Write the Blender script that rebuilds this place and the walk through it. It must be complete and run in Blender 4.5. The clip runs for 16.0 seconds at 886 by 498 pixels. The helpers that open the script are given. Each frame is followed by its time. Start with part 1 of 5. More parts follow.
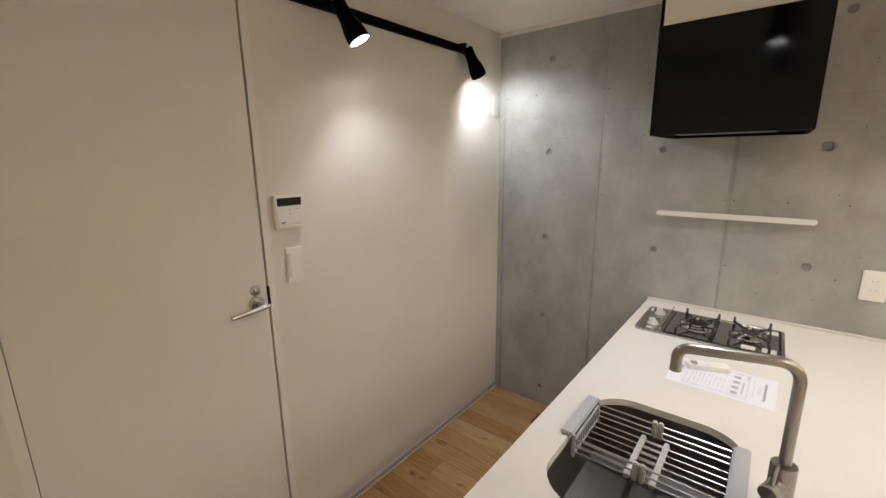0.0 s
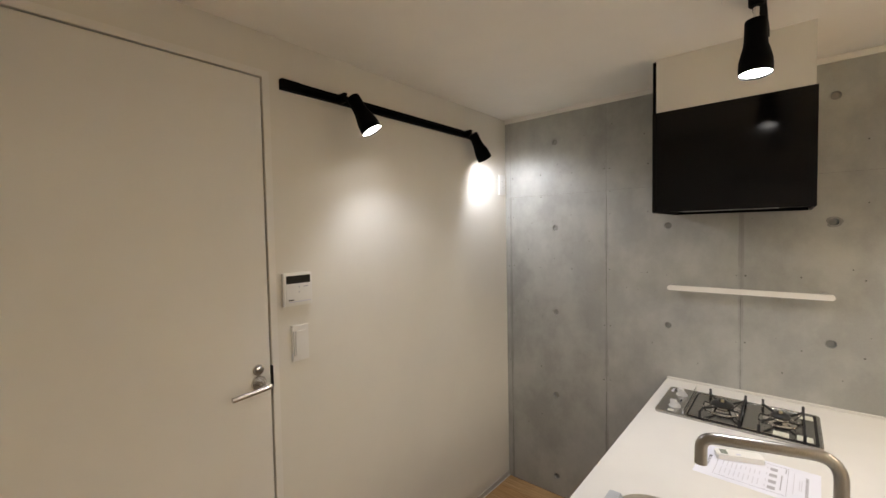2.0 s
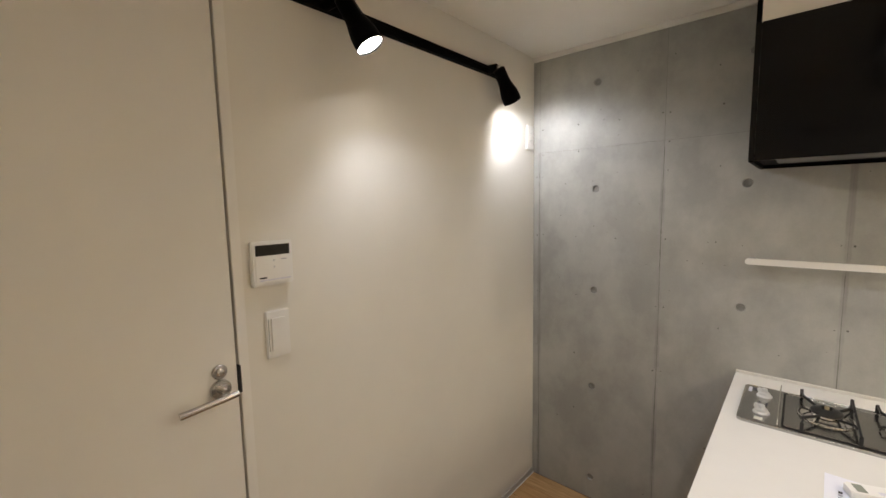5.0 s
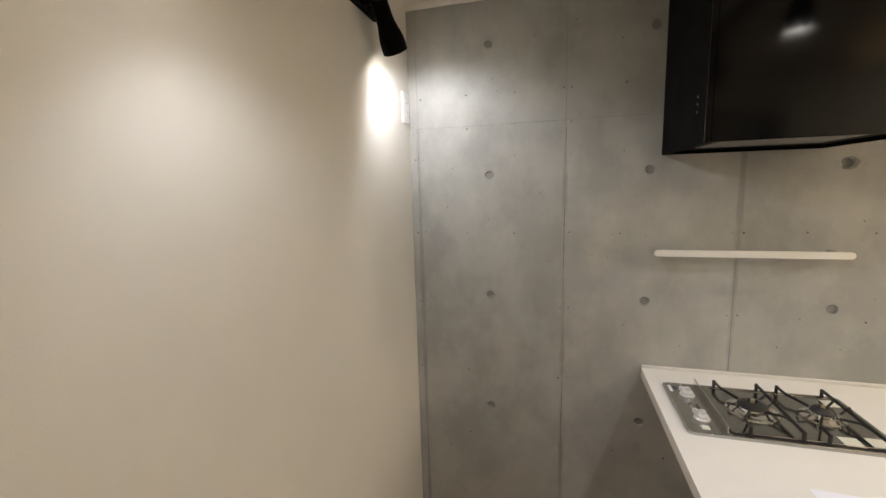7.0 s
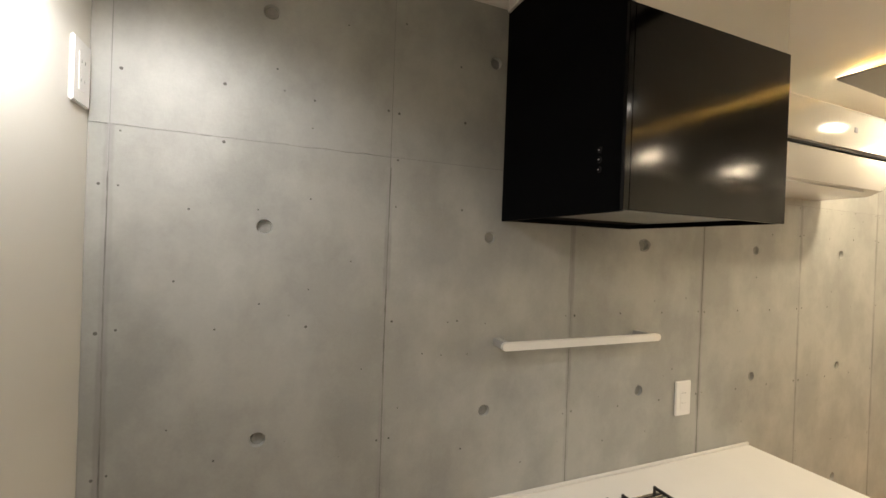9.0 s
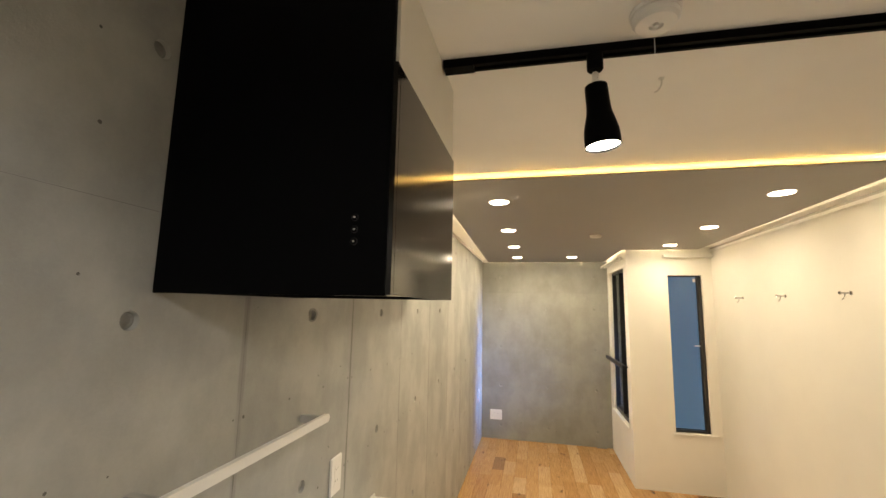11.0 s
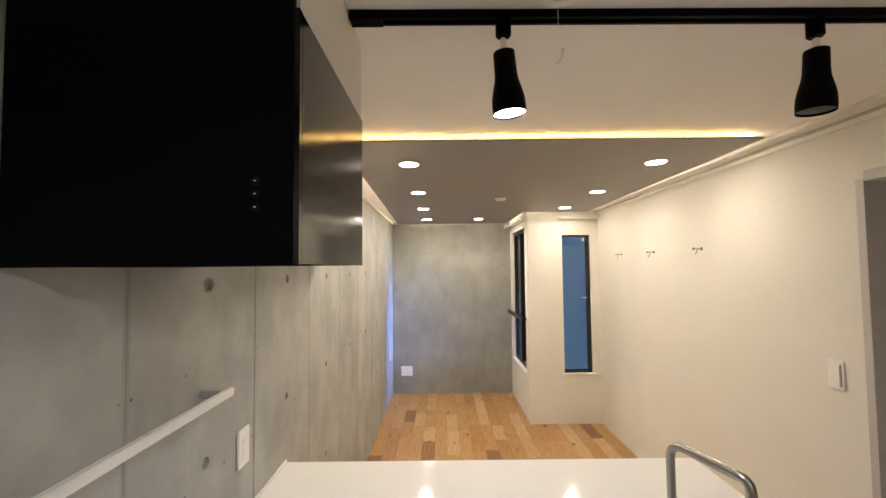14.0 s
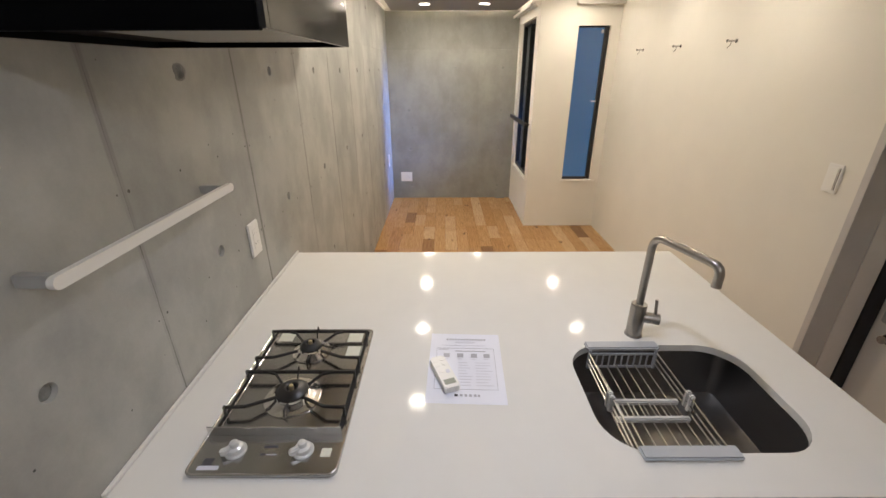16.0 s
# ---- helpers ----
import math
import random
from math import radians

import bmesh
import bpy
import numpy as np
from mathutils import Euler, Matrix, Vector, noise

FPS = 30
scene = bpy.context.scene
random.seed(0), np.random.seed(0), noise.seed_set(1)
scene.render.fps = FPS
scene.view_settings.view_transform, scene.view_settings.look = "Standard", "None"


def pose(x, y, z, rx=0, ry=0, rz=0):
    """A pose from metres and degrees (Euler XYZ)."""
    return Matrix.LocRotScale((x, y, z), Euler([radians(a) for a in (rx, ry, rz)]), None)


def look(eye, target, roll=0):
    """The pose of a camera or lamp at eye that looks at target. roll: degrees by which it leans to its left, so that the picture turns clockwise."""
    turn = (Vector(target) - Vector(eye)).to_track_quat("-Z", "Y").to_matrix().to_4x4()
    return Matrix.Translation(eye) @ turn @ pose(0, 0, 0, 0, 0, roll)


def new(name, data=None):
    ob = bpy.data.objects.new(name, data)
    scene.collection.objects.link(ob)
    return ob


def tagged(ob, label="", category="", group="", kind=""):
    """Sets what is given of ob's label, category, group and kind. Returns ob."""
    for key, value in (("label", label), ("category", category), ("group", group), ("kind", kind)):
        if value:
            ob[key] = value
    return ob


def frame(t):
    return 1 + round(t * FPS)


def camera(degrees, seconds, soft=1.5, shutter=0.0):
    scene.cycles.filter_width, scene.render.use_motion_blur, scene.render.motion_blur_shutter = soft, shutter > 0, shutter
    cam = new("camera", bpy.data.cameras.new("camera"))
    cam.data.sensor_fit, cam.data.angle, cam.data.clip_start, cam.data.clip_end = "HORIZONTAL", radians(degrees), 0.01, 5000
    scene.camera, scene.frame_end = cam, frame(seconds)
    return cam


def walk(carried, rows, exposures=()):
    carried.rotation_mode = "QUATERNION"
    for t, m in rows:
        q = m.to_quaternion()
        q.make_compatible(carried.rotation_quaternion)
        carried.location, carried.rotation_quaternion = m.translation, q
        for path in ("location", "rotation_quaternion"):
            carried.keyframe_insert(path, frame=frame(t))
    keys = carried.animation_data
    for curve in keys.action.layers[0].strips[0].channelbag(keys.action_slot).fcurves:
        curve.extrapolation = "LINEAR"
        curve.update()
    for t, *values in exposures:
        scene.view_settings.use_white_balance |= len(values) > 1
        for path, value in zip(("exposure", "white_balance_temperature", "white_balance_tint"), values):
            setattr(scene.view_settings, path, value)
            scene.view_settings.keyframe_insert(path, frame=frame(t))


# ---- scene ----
cam = camera(94.4, 16.0)
PATH = [
    (0, (-0.027, -0.004, 1.593), (-1.255, 1.513, 1.16), -0.7),
    (0.5, (-0.025, -0.001, 1.597), (-1.276, 1.528, 1.288), -0.9),
    (1, (-0.035, -0.005, 1.6), (-1.292, 1.539, 1.404), -0.8),
    (1.5, (-0.012, 0.0, 1.608), (-1.294, 1.53, 1.484), -1.2),
    (2, (-0.016, 0.004, 1.608), (-1.309, 1.527, 1.526), -1.1),
    (2.5, (-0.016, 0.013, 1.602), (-1.325, 1.522, 1.513), -1.2),
    (3, (0.015, 0.051, 1.598), (-1.327, 1.528, 1.463), -1.2),
    (3.5, (0.006, 0.092, 1.583), (-1.363, 1.538, 1.403), -1.4),
    (3.7, (-0.036, 0.104, 1.584), (-1.42, 1.533, 1.378), -1.1),
    (6, (-0.566, 0.42, 1.541), (-1.614, 2.106, 1.296), -1.15),
    (6.5, (-0.727, 0.48, 1.562), (-1.531, 2.29, 1.282), -1.3),
    (7, (-0.815, 0.601, 1.569), (-1.347, 2.507, 1.279), -1.5),
    (7.5, (-0.887, 0.74, 1.58), (-1.146, 2.709, 1.346), -0.8),
    (8, (-0.96, 0.873, 1.578), (-0.96, 2.866, 1.407), -0.0),
    (8.5, (-1.035, 1.051, 1.602), (-0.709, 3.022, 1.498), 1.1),
    (9, (-1.051, 1.24, 1.587), (-0.305, 3.096, 1.579), 2.1),
    (9.5, (-1.045, 1.444, 1.601), (0.174, 3.029, 1.681), 2.7),
    (10, (-1.05, 1.577, 1.621), (0.581, 2.725, 1.772), 2.2),
    (10.2, (-1.052, 1.605, 1.635), (0.687, 2.579, 1.807), 2.1),
    (12.3, (-1.081, 1.621, 1.665), (0.878, 1.668, 2.064), -0.7),
    (12.5, (-1.08, 1.625, 1.667), (0.88, 1.652, 2.066), -0.7),
    (13, (-1.075, 1.629, 1.667), (0.89, 1.623, 2.039), -0.8),
    (13.5, (-1.079, 1.617, 1.663), (0.902, 1.613, 1.936), -0.8),
    (14, (-1.066, 1.618, 1.663), (0.932, 1.615, 1.753), -0.6),
    (14.5, (-1.056, 1.614, 1.65), (0.94, 1.618, 1.523), -0.6),
    (15, (-1.041, 1.619, 1.639), (0.923, 1.623, 1.265), -0.4),
    (15.5, (-1.034, 1.614, 1.629), (0.873, 1.621, 1.026), -0.4),
    (16, (-1.028, 1.615, 1.623), (0.804, 1.616, 0.821), -0.2),
]
walk(cam, [(t, look(eye, target, roll)) for t, eye, target, roll in PATH], [(0, 0.39, 6500, 13), (3.7, 0.41, 6600, 14), (6.5, 0.36, 6700, 13), (8.5, 0.30, 6850, 13), (10.0, 0.25, 7700, 8), (12.5, 0.43, 6400, 16), (14.5, 0.15, 6300, 15), (16, 0.04, 6150, 15)])

# ---- world, light and exposure ----
world = bpy.data.worlds.new("dusk")
scene.world = world
world.use_nodes = True
_wn = world.node_tree.nodes
_sky = _wn.new("ShaderNodeTexSky")
_sky.sky_type, _sky.sun_disc = "NISHITA", False
_sky.sun_elevation, _sky.sun_rotation = radians(2.0), radians(250)
_wn["Background"].inputs["Strength"].default_value = 0.05
world.node_tree.links.new(_sky.outputs["Color"], _wn["Background"].inputs["Color"])

COOL = (0.885, 0.925, 1.0)
WARM = (1.0, 0.872, 0.65)
GOLD = (1.0, 0.63, 0.18)
DUSK = (0.12, 0.34, 1.0)


def spot_lamp(name, eye, target, watts, degrees, blend, colour, radius=0.03):
    data = bpy.data.lights.new(name, "SPOT")
    data.energy, data.spot_size, data.spot_blend = watts, radians(degrees), blend
    data.color, data.shadow_soft_size = colour, radius
    ob = new(name, data)
    ob.matrix_world = look(eye, target)
    return ob


def area_lamp(name, m, watts, sx, sy, colour, spread=180):
    data = bpy.data.lights.new(name, "AREA")
    data.energy, data.color, data.spread = watts, colour, radians(spread)
    data.shape, data.size, data.size_y = "RECTANGLE", sx, sy
    ob = new(name, data)
    ob.matrix_world = m
    return ob


def disc_lamp(name, place, watts, width, colour):
    """A round lamp that faces straight down."""
    data = bpy.data.lights.new(name, "AREA")
    data.energy, data.color, data.shape, data.size = watts, colour, "DISK", width
    ob = new(name, data)
    ob.matrix_world = Matrix.Translation(place)
    return ob


# wall spots, ceiling spot, downlights
SPOT_1 = (Vector((-1.312, 1.008, 2.136)), Vector((0.40, 0.28, -0.87)).normalized())
SPOT_2 = (Vector((-1.341, 1.832, 2.138)), Vector((0.10, 0.58, -0.81)).normalized())
SPOT_3 = (Vector((-0.098, 1.465, 2.182)), Vector((0.01, -0.08, -1.0)).normalized())
SPOT_4 = (Vector((-0.085, 0.697, 2.187)), Vector((0.02, 0.04, -1.0)).normalized())
for _n, (_p, _d), _w, _deg, _soft in (("wall_spot_light", SPOT_1, 8.6, 134, 0.55), ("wall_spot_light", SPOT_2, 7.6, 140, 0.6), ("ceiling_spot_light", SPOT_3, 15.5, 142, 0.9)):
    spot_lamp(_n, _p + 0.160 * _d, _p + 0.160 * _d + 2 * _d, _w, _deg, _soft, COOL)
DOWNLIGHTS = [(1.21, 1.80), (2.09, 1.80), (2.97, 1.80), (3.86, 1.80), (3.86, 1.18), (2.98, 0.40), (2.12, 0.40), (1.22, 0.41)]
for _x, _y in DOWNLIGHTS:
    disc_lamp("downlight_light", (_x, _y, 2.236), 4.5 if _y < 0.5 else 7.6, 0.10, WARM)
# the dusk sky's light in the openings of the two windows
area_lamp("window_light", pose(4.17, 0.62, 1.25, 78, 0, -3), 4.4, 0.22, 1.4, DUSK, 36)

# ---- materials ----
MATS = {}


def nodes_of(name):
    m = bpy.data.materials.new(name)
    m.use_nodes = True
    nt = m.node_tree
    return m, nt, nt.nodes["Principled BSDF"]


def mixed(nt, fac, a, b, mode="MIX"):
    n = nt.nodes.new("ShaderNodeMix")
    n.data_type, n.blend_type = "RGBA", mode
    for sock, v in ((n.inputs[0], fac), (n.inputs[6], a), (n.inputs[7], b)):
        if isinstance(v, (int, float)):
            sock.default_value = v
        elif isinstance(v, tuple):
            sock.default_value = (*v, 1)
        else:
            nt.links.new(v, sock)
    return n.outputs[2]


def noise_of(nt, scale, detail=4, rough=0.55, stretch=(1, 1, 1)):
    geo = nt.nodes.new("ShaderNodeNewGeometry")
    mp = nt.nodes.new("ShaderNodeMapping")
    mp.inputs["Scale"].default_value = stretch
    n = nt.nodes.new("ShaderNodeTexNoise")
    n.inputs["Scale"].default_value, n.inputs["Detail"].default_value, n.inputs["Roughness"].default_value = scale, detail, rough
    nt.links.new(geo.outputs["Position"], mp.inputs["Vector"])
    nt.links.new(mp.outputs["Vector"], n.inputs["Vector"])
    return n.outputs["Fac"]


def ramp(nt, fac, lo, hi, a=(0, 0, 0), b=(1, 1, 1)):
    r = nt.nodes.new("ShaderNodeValToRGB")
    r.color_ramp.elements[0].position, r.color_ramp.elements[1].position = lo, hi
    r.color_ramp.elements[0].color, r.color_ramp.elements[1].color = (*a, 1), (*b, 1)
    nt.links.new(fac, r.inputs["Fac"])
    return r.outputs["Color"]


def bump_of(nt, bsdf, height, strength, distance=0.002):
    b = nt.nodes.new("ShaderNodeBump")
    b.inputs["Strength"].default_value, b.inputs["Distance"].default_value = strength, distance
    nt.links.new(height, b.inputs["Height"])
    nt.links.new(b.outputs["Normal"], bsdf.inputs["Normal"])


def simple(name, colour, rough=0.5, metal=0.0, vary=0.06, scale=9.0, bump=0.0, bump_scale=180.0, stretch=(1, 1, 1), coat=0.0):
    """A surface with slow and fine variation."""
    m, nt, b = nodes_of(name)
    slow = noise_of(nt, scale, 3, 0.6)
    fine = noise_of(nt, bump_scale, 3, 0.6, stretch)
    dark = tuple(c * (1 - vary) for c in colour)
    lite = tuple(min(1, c * (1 + vary * 0.6)) for c in colour)
    col = mixed(nt, ramp(nt, slow, 0.3, 0.7), dark, lite)
    col = mixed(nt, 0.35 * min(1, vary * 6), col, mixed(nt, fine, dark, lite))
    nt.links.new(col, b.inputs["Base Color"])
    b.inputs["Metallic"].default_value = metal
    rr = nt.nodes.new("ShaderNodeMapRange")
    rr.inputs["To Min"].default_value, rr.inputs["To Max"].default_value = max(0.02, rough * 0.85), min(1, rough * 1.15)
    nt.links.new(slow, rr.inputs["Value"])
    nt.links.new(rr.outputs[0], b.inputs["Roughness"])
    b.inputs["Coat Weight"].default_value = coat
    if bump:
        bump_of(nt, b, fine, bump)
    MATS[name] = m
    return m


def glow(name, colour, strength):
    m, nt, b = nodes_of(name)
    b.inputs["Base Color"].default_value = (*colour, 1)
    b.inputs["Emission Color"].default_value = (*colour, 1)
    b.inputs["Emission Strength"].default_value = strength
    MATS[name] = m
    return m


def concrete_material(key, seamed):
    m, nt, b = nodes_of("fair_faced_concrete")
    cloud = noise_of(nt, 1.5, 6, 0.60)
    patch = noise_of(nt, 4.0, 5, 0.62, (1, 1, 0.75))
    streak = noise_of(nt, 4.0, 5, 0.6, (1.3, 1.3, 0.22))
    grain = noise_of(nt, 160, 4, 0.7)
    rnd = nt.nodes.new("ShaderNodeObjectInfo")
    # the end wall's dimmer light is put into a darker, warmer base colour
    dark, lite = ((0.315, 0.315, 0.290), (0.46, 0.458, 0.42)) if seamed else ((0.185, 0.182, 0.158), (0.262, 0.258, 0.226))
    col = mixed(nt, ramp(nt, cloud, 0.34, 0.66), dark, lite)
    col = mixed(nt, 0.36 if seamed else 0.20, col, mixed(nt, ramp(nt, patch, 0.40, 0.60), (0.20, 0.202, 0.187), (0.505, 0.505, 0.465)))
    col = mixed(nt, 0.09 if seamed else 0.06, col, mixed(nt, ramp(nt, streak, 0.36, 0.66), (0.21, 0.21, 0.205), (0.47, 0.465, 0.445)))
    col = mixed(nt, 0.12, col, mixed(nt, grain, (0.15, 0.15, 0.15), (0.56, 0.56, 0.54)))
    if seamed:
        # dark water stains that follow the formwork joints
        pos = nt.nodes.new("ShaderNodeNewGeometry")
        sep = nt.nodes.new("ShaderNodeSeparateXYZ")
        nt.links.new(pos.outputs["Position"], sep.inputs[0])
        def calc(op, u, v):
            n = nt.nodes.new("ShaderNodeMath")
            n.operation = op
            for i, w in enumerate((u, v)):
                if isinstance(w, (int, float)):
                    n.inputs[i].default_value = w
                elif w is not None:
                    nt.links.new(w, n.inputs[i])
            return n.outputs[0]
        f = calc("ABSOLUTE", calc("SUBTRACT", calc("FRACT", calc("DIVIDE", calc("ADD", sep.outputs["X"], 1.383 + 0.299 + 0.598 * 4), 0.598), None), 0.5), None)
        wob = calc("MULTIPLY", noise_of(nt, 7.0, 5, 0.65, (1, 1, 1)), 0.024)
        near = calc("SUBTRACT", f, wob)
        stain = mixed(nt, 1.0, ramp(nt, near, -0.008, 0.006, (0.50, 0.50, 0.50), (0, 0, 0)), ramp(nt, noise_of(nt, 3.5, 4, 0.6), 0.38, 0.60), "MULTIPLY")
        low = calc("LESS_THAN", sep.outputs["Z"], 1.82)
        both = nt.nodes.new("ShaderNodeMath")
        both.operation = "MULTIPLY"
        nt.links.new(stain, both.inputs[0])
        nt.links.new(low, both.inputs[1])
        col = mixed(nt, both.outputs[0], col, (0.20, 0.197, 0.182))
    tone = nt.nodes.new("ShaderNodeMapRange")
    tone.inputs["To Min"].default_value, tone.inputs["To Max"].default_value = 0.92, 1.06
    nt.links.new(rnd.outputs["Random"], tone.inputs["Value"])
    gray = nt.nodes.new("ShaderNodeCombineColor")
    for i in range(3):
        nt.links.new(tone.outputs[0], gray.inputs[i])
    col = mixed(nt, 1.0, col, gray.outputs[0], "MULTIPLY")
    # small air pores
    vor = nt.nodes.new("ShaderNodeTexVoronoi")
    vor.inputs["Scale"].default_value = 17
    geo = nt.nodes.new("ShaderNodeNewGeometry")
    nt.links.new(geo.outputs["Position"], vor.inputs["Vector"])
    pore = ramp(nt, vor.outputs["Distance"], 0.035, 0.055, (1, 1, 1), (0, 0, 0))
    gate = ramp(nt, noise_of(nt, 7.3, 2), 0.50, 0.56)
    pg = mixed(nt, 1.0, pore, gate, "MULTIPLY")
    col = mixed(nt, pg, col, (0.09, 0.09, 0.085))
    nt.links.new(col, b.inputs["Base Color"])
    rr = nt.nodes.new("ShaderNodeMapRange")
    rr.inputs["To Min"].default_value, rr.inputs["To Max"].default_value = 0.50, 0.72
    nt.links.new(cloud, rr.inputs["Value"])
    nt.links.new(rr.outputs[0], b.inputs["Roughness"])
    bump_of(nt, b, mixed(nt, 0.3, grain, patch), 0.22, 0.003)
    MATS[key] = m


def oak_material():
    m, nt, b = nodes_of("oiled_oak")
    rnd = nt.nodes.new("ShaderNodeObjectInfo")
    r = nt.nodes.new("ShaderNodeValToRGB")
    e = r.color_ramp.elements
    e[0].position, e[0].color = 0.0, (0.25, 0.140, 0.065, 1)
    e[1].position, e[1].color = 1.0, (0.68, 0.53, 0.38, 1)
    for p, c in ((0.03, (0.33, 0.180, 0.075)), (0.10, (0.43, 0.240, 0.098)), (0.55, (0.50, 0.300, 0.135)), (0.90, (0.57, 0.385, 0.205))):
        x = e.new(p)
        x.color = (*c, 1)
    nt.links.new(rnd.outputs["Random"], r.inputs["Fac"])
    grain = noise_of(nt, 9, 6, 0.62, (0.7, 12, 1))
    fleck = noise_of(nt, 60, 3, 0.6, (0.6, 6, 1))
    knot = noise_of(nt, 5, 3, 0.5, (1, 2.2, 1))
    col = mixed(nt, 1.0, r.outputs["Color"], ramp(nt, grain, 0.3, 0.72, (0.66, 0.60, 0.52), (1.12, 1.10, 1.05)), "MULTIPLY")
    col = mixed(nt, 0.18, col, mixed(nt, 1.0, col, ramp(nt, fleck, 0.35, 0.6, (0.75, 0.72, 0.68), (1.1, 1.1, 1.1)), "MULTIPLY"))
    col = mixed(nt, ramp(nt, knot, 0.67, 0.76), col, (0.10, 0.055, 0.03))
    nt.links.new(col, b.inputs["Base Color"])
    b.inputs["Roughness"].default_value = 0.26
    bump_of(nt, b, grain, 0.12, 0.002)
    MATS["oak"] = m


def steel_material(name, colour, rough, stretch, aniso=0.0):
    m, nt, b = nodes_of(name)
    brush = noise_of(nt, 60, 4, 0.7, stretch)
    slow = noise_of(nt, 6, 3)
    nt.links.new(mixed(nt, ramp(nt, brush, 0.3, 0.7), tuple(c * 0.86 for c in colour), colour), b.inputs["Base Color"])
    rr = nt.nodes.new("ShaderNodeMapRange")
    rr.inputs["To Min"].default_value, rr.inputs["To Max"].default_value = rough * 0.8, rough * 1.25
    nt.links.new(slow, rr.inputs["Value"])
    nt.links.new(rr.outputs[0], b.inputs["Roughness"])
    b.inputs["Metallic"].default_value = 1.0
    bump_of(nt, b, brush, 0.05, 0.0006)
    MATS[name] = m


def glass_material(name, colour, rough, ior=1.45):
    m, nt, b = nodes_of(name)
    b.inputs["Base Color"].default_value = (*colour, 1)
    b.inputs["Transmission Weight"].default_value = 1.0
    b.inputs["Roughness"].default_value, b.inputs["IOR"].default_value = rough, ior
    MATS[name] = m


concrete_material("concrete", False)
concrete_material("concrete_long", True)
oak_material()
simple("wallpaper", (0.775, 0.75, 0.685), 0.85, vary=0.03, scale=3, bump=0.16, bump_scale=420)
simple("ceiling_paper", (0.91, 0.885, 0.825), 0.88, vary=0.03, scale=3, bump=0.14, bump_scale=380)
simple("door_paint", (0.79, 0.77, 0.72), 0.50, vary=0.03, scale=3, bump=0.05, bump_scale=300)
simple("trim_white", (0.82, 0.80, 0.75), 0.6, vary=0.03)
simple("slab_grey", (0.30, 0.285, 0.26), 0.55, vary=0.06, scale=4, bump=0.06, bump_scale=250)
simple("skirting", (0.52, 0.49, 0.44), 0.6, vary=0.05)
simple("quartz", (0.76, 0.745, 0.71), 0.08, vary=0.018, scale=9, bump_scale=300)
MATS["quartz"].node_tree.nodes["Principled BSDF"].inputs["Specular IOR Level"].default_value = 0.07
simple("cabinet_white", (0.74, 0.72, 0.68), 0.4, vary=0.03)
simple("plinth_dark", (0.10, 0.10, 0.10), 0.6)
simple("joint_grey", (0.235, 0.235, 0.225), 0.8, vary=0.3, scale=20)
simple("joint_stain", (0.185, 0.180, 0.165), 0.85, vary=0.45, scale=9)
simple("joint_seam", (0.250, 0.245, 0.226), 0.85, vary=0.45, scale=9)
simple("joint_dark", (0.29, 0.285, 0.265), 0.85, vary=0.3, scale=30)
simple("mark_grey", (0.135, 0.13, 0.118), 0.8, vary=0.3, scale=50)
simple("mortar", (0.27, 0.268, 0.255), 0.8, vary=0.15, scale=60, bump=0.2)
simple("matte_black", (0.0022, 0.0022, 0.0026), 0.50, vary=0.1, bump=0.03, bump_scale=500)
MATS["matte_black"].node_tree.nodes["Principled BSDF"].inputs["Specular IOR Level"].default_value = 0.04
simple("hood_gloss", (0.003, 0.0029, 0.0028), 0.12, metal=0.0, vary=0.12, scale=4, bump=0.012, bump_scale=90, stretch=(0.1, 1, 6))
MATS["hood_gloss"].node_tree.nodes["Principled BSDF"].inputs["Specular IOR Level"].default_value = 0.26
# near-black paint for the dark inside gaps and slots
simple("gap_black", (0.012, 0.011, 0.010), 0.9)
simple("white_plastic", (0.83, 0.82, 0.79), 0.34, vary=0.02)
simple("gloss_plastic", (0.83, 0.815, 0.77), 0.14, vary=0.02)
simple("white_plastic_worn", (0.76, 0.74, 0.69), 0.4, vary=0.04)
simple("clip_grey", (0.55, 0.55, 0.54), 0.4, vary=0.04)
simple("plug_grey", (0.27, 0.27, 0.25), 0.85, vary=0.25, scale=70, bump=0.25)
simple("grey_plastic", (0.47, 0.49, 0.52), 0.38, vary=0.05)
simple("bar_white", (0.80, 0.78, 0.73), 0.35, vary=0.03)
simple("bracket_grey", (0.45, 0.45, 0.44), 0.45, metal=0.4, vary=0.05)
simple("jamb_grey", (0.52, 0.50, 0.485), 0.5, vary=0.05, bump=0.05, bump_scale=300)
simple("jamb_light", (0.70, 0.68, 0.65), 0.5, vary=0.05)
simple("rubber_black", (0.008, 0.008, 0.010), 0.5)
simple("window_black", (0.010, 0.011, 0.013), 0.35, vary=0.1)
simple("paper", (0.83, 0.84, 0.92), 0.8, vary=0.02, scale=12)
simple("print_grey", (0.46, 0.46, 0.51), 0.8)
simple("print_light", (0.70, 0.70, 0.77), 0.8)
simple("print_dark", (0.06, 0.06, 0.07), 0.7)
simple("label_cream", (0.70, 0.70, 0.60), 0.6)
simple("lcd", (0.30, 0.32, 0.27), 0.25)
simple("dark_glass", (0.010, 0.009, 0.009), 0.08, vary=0.02)
simple("cast_iron", (0.008, 0.008, 0.008), 0.48, vary=0.2, scale=40, bump=0.15, bump_scale=400)
simple("burner_black", (0.022, 0.021, 0.020), 0.35, vary=0.2, scale=40)
simple("knob_silver", (0.70, 0.70, 0.69), 0.30, metal=0.35, vary=0.05)
simple("brass", (0.52, 0.44, 0.28), 0.35, metal=0.8)
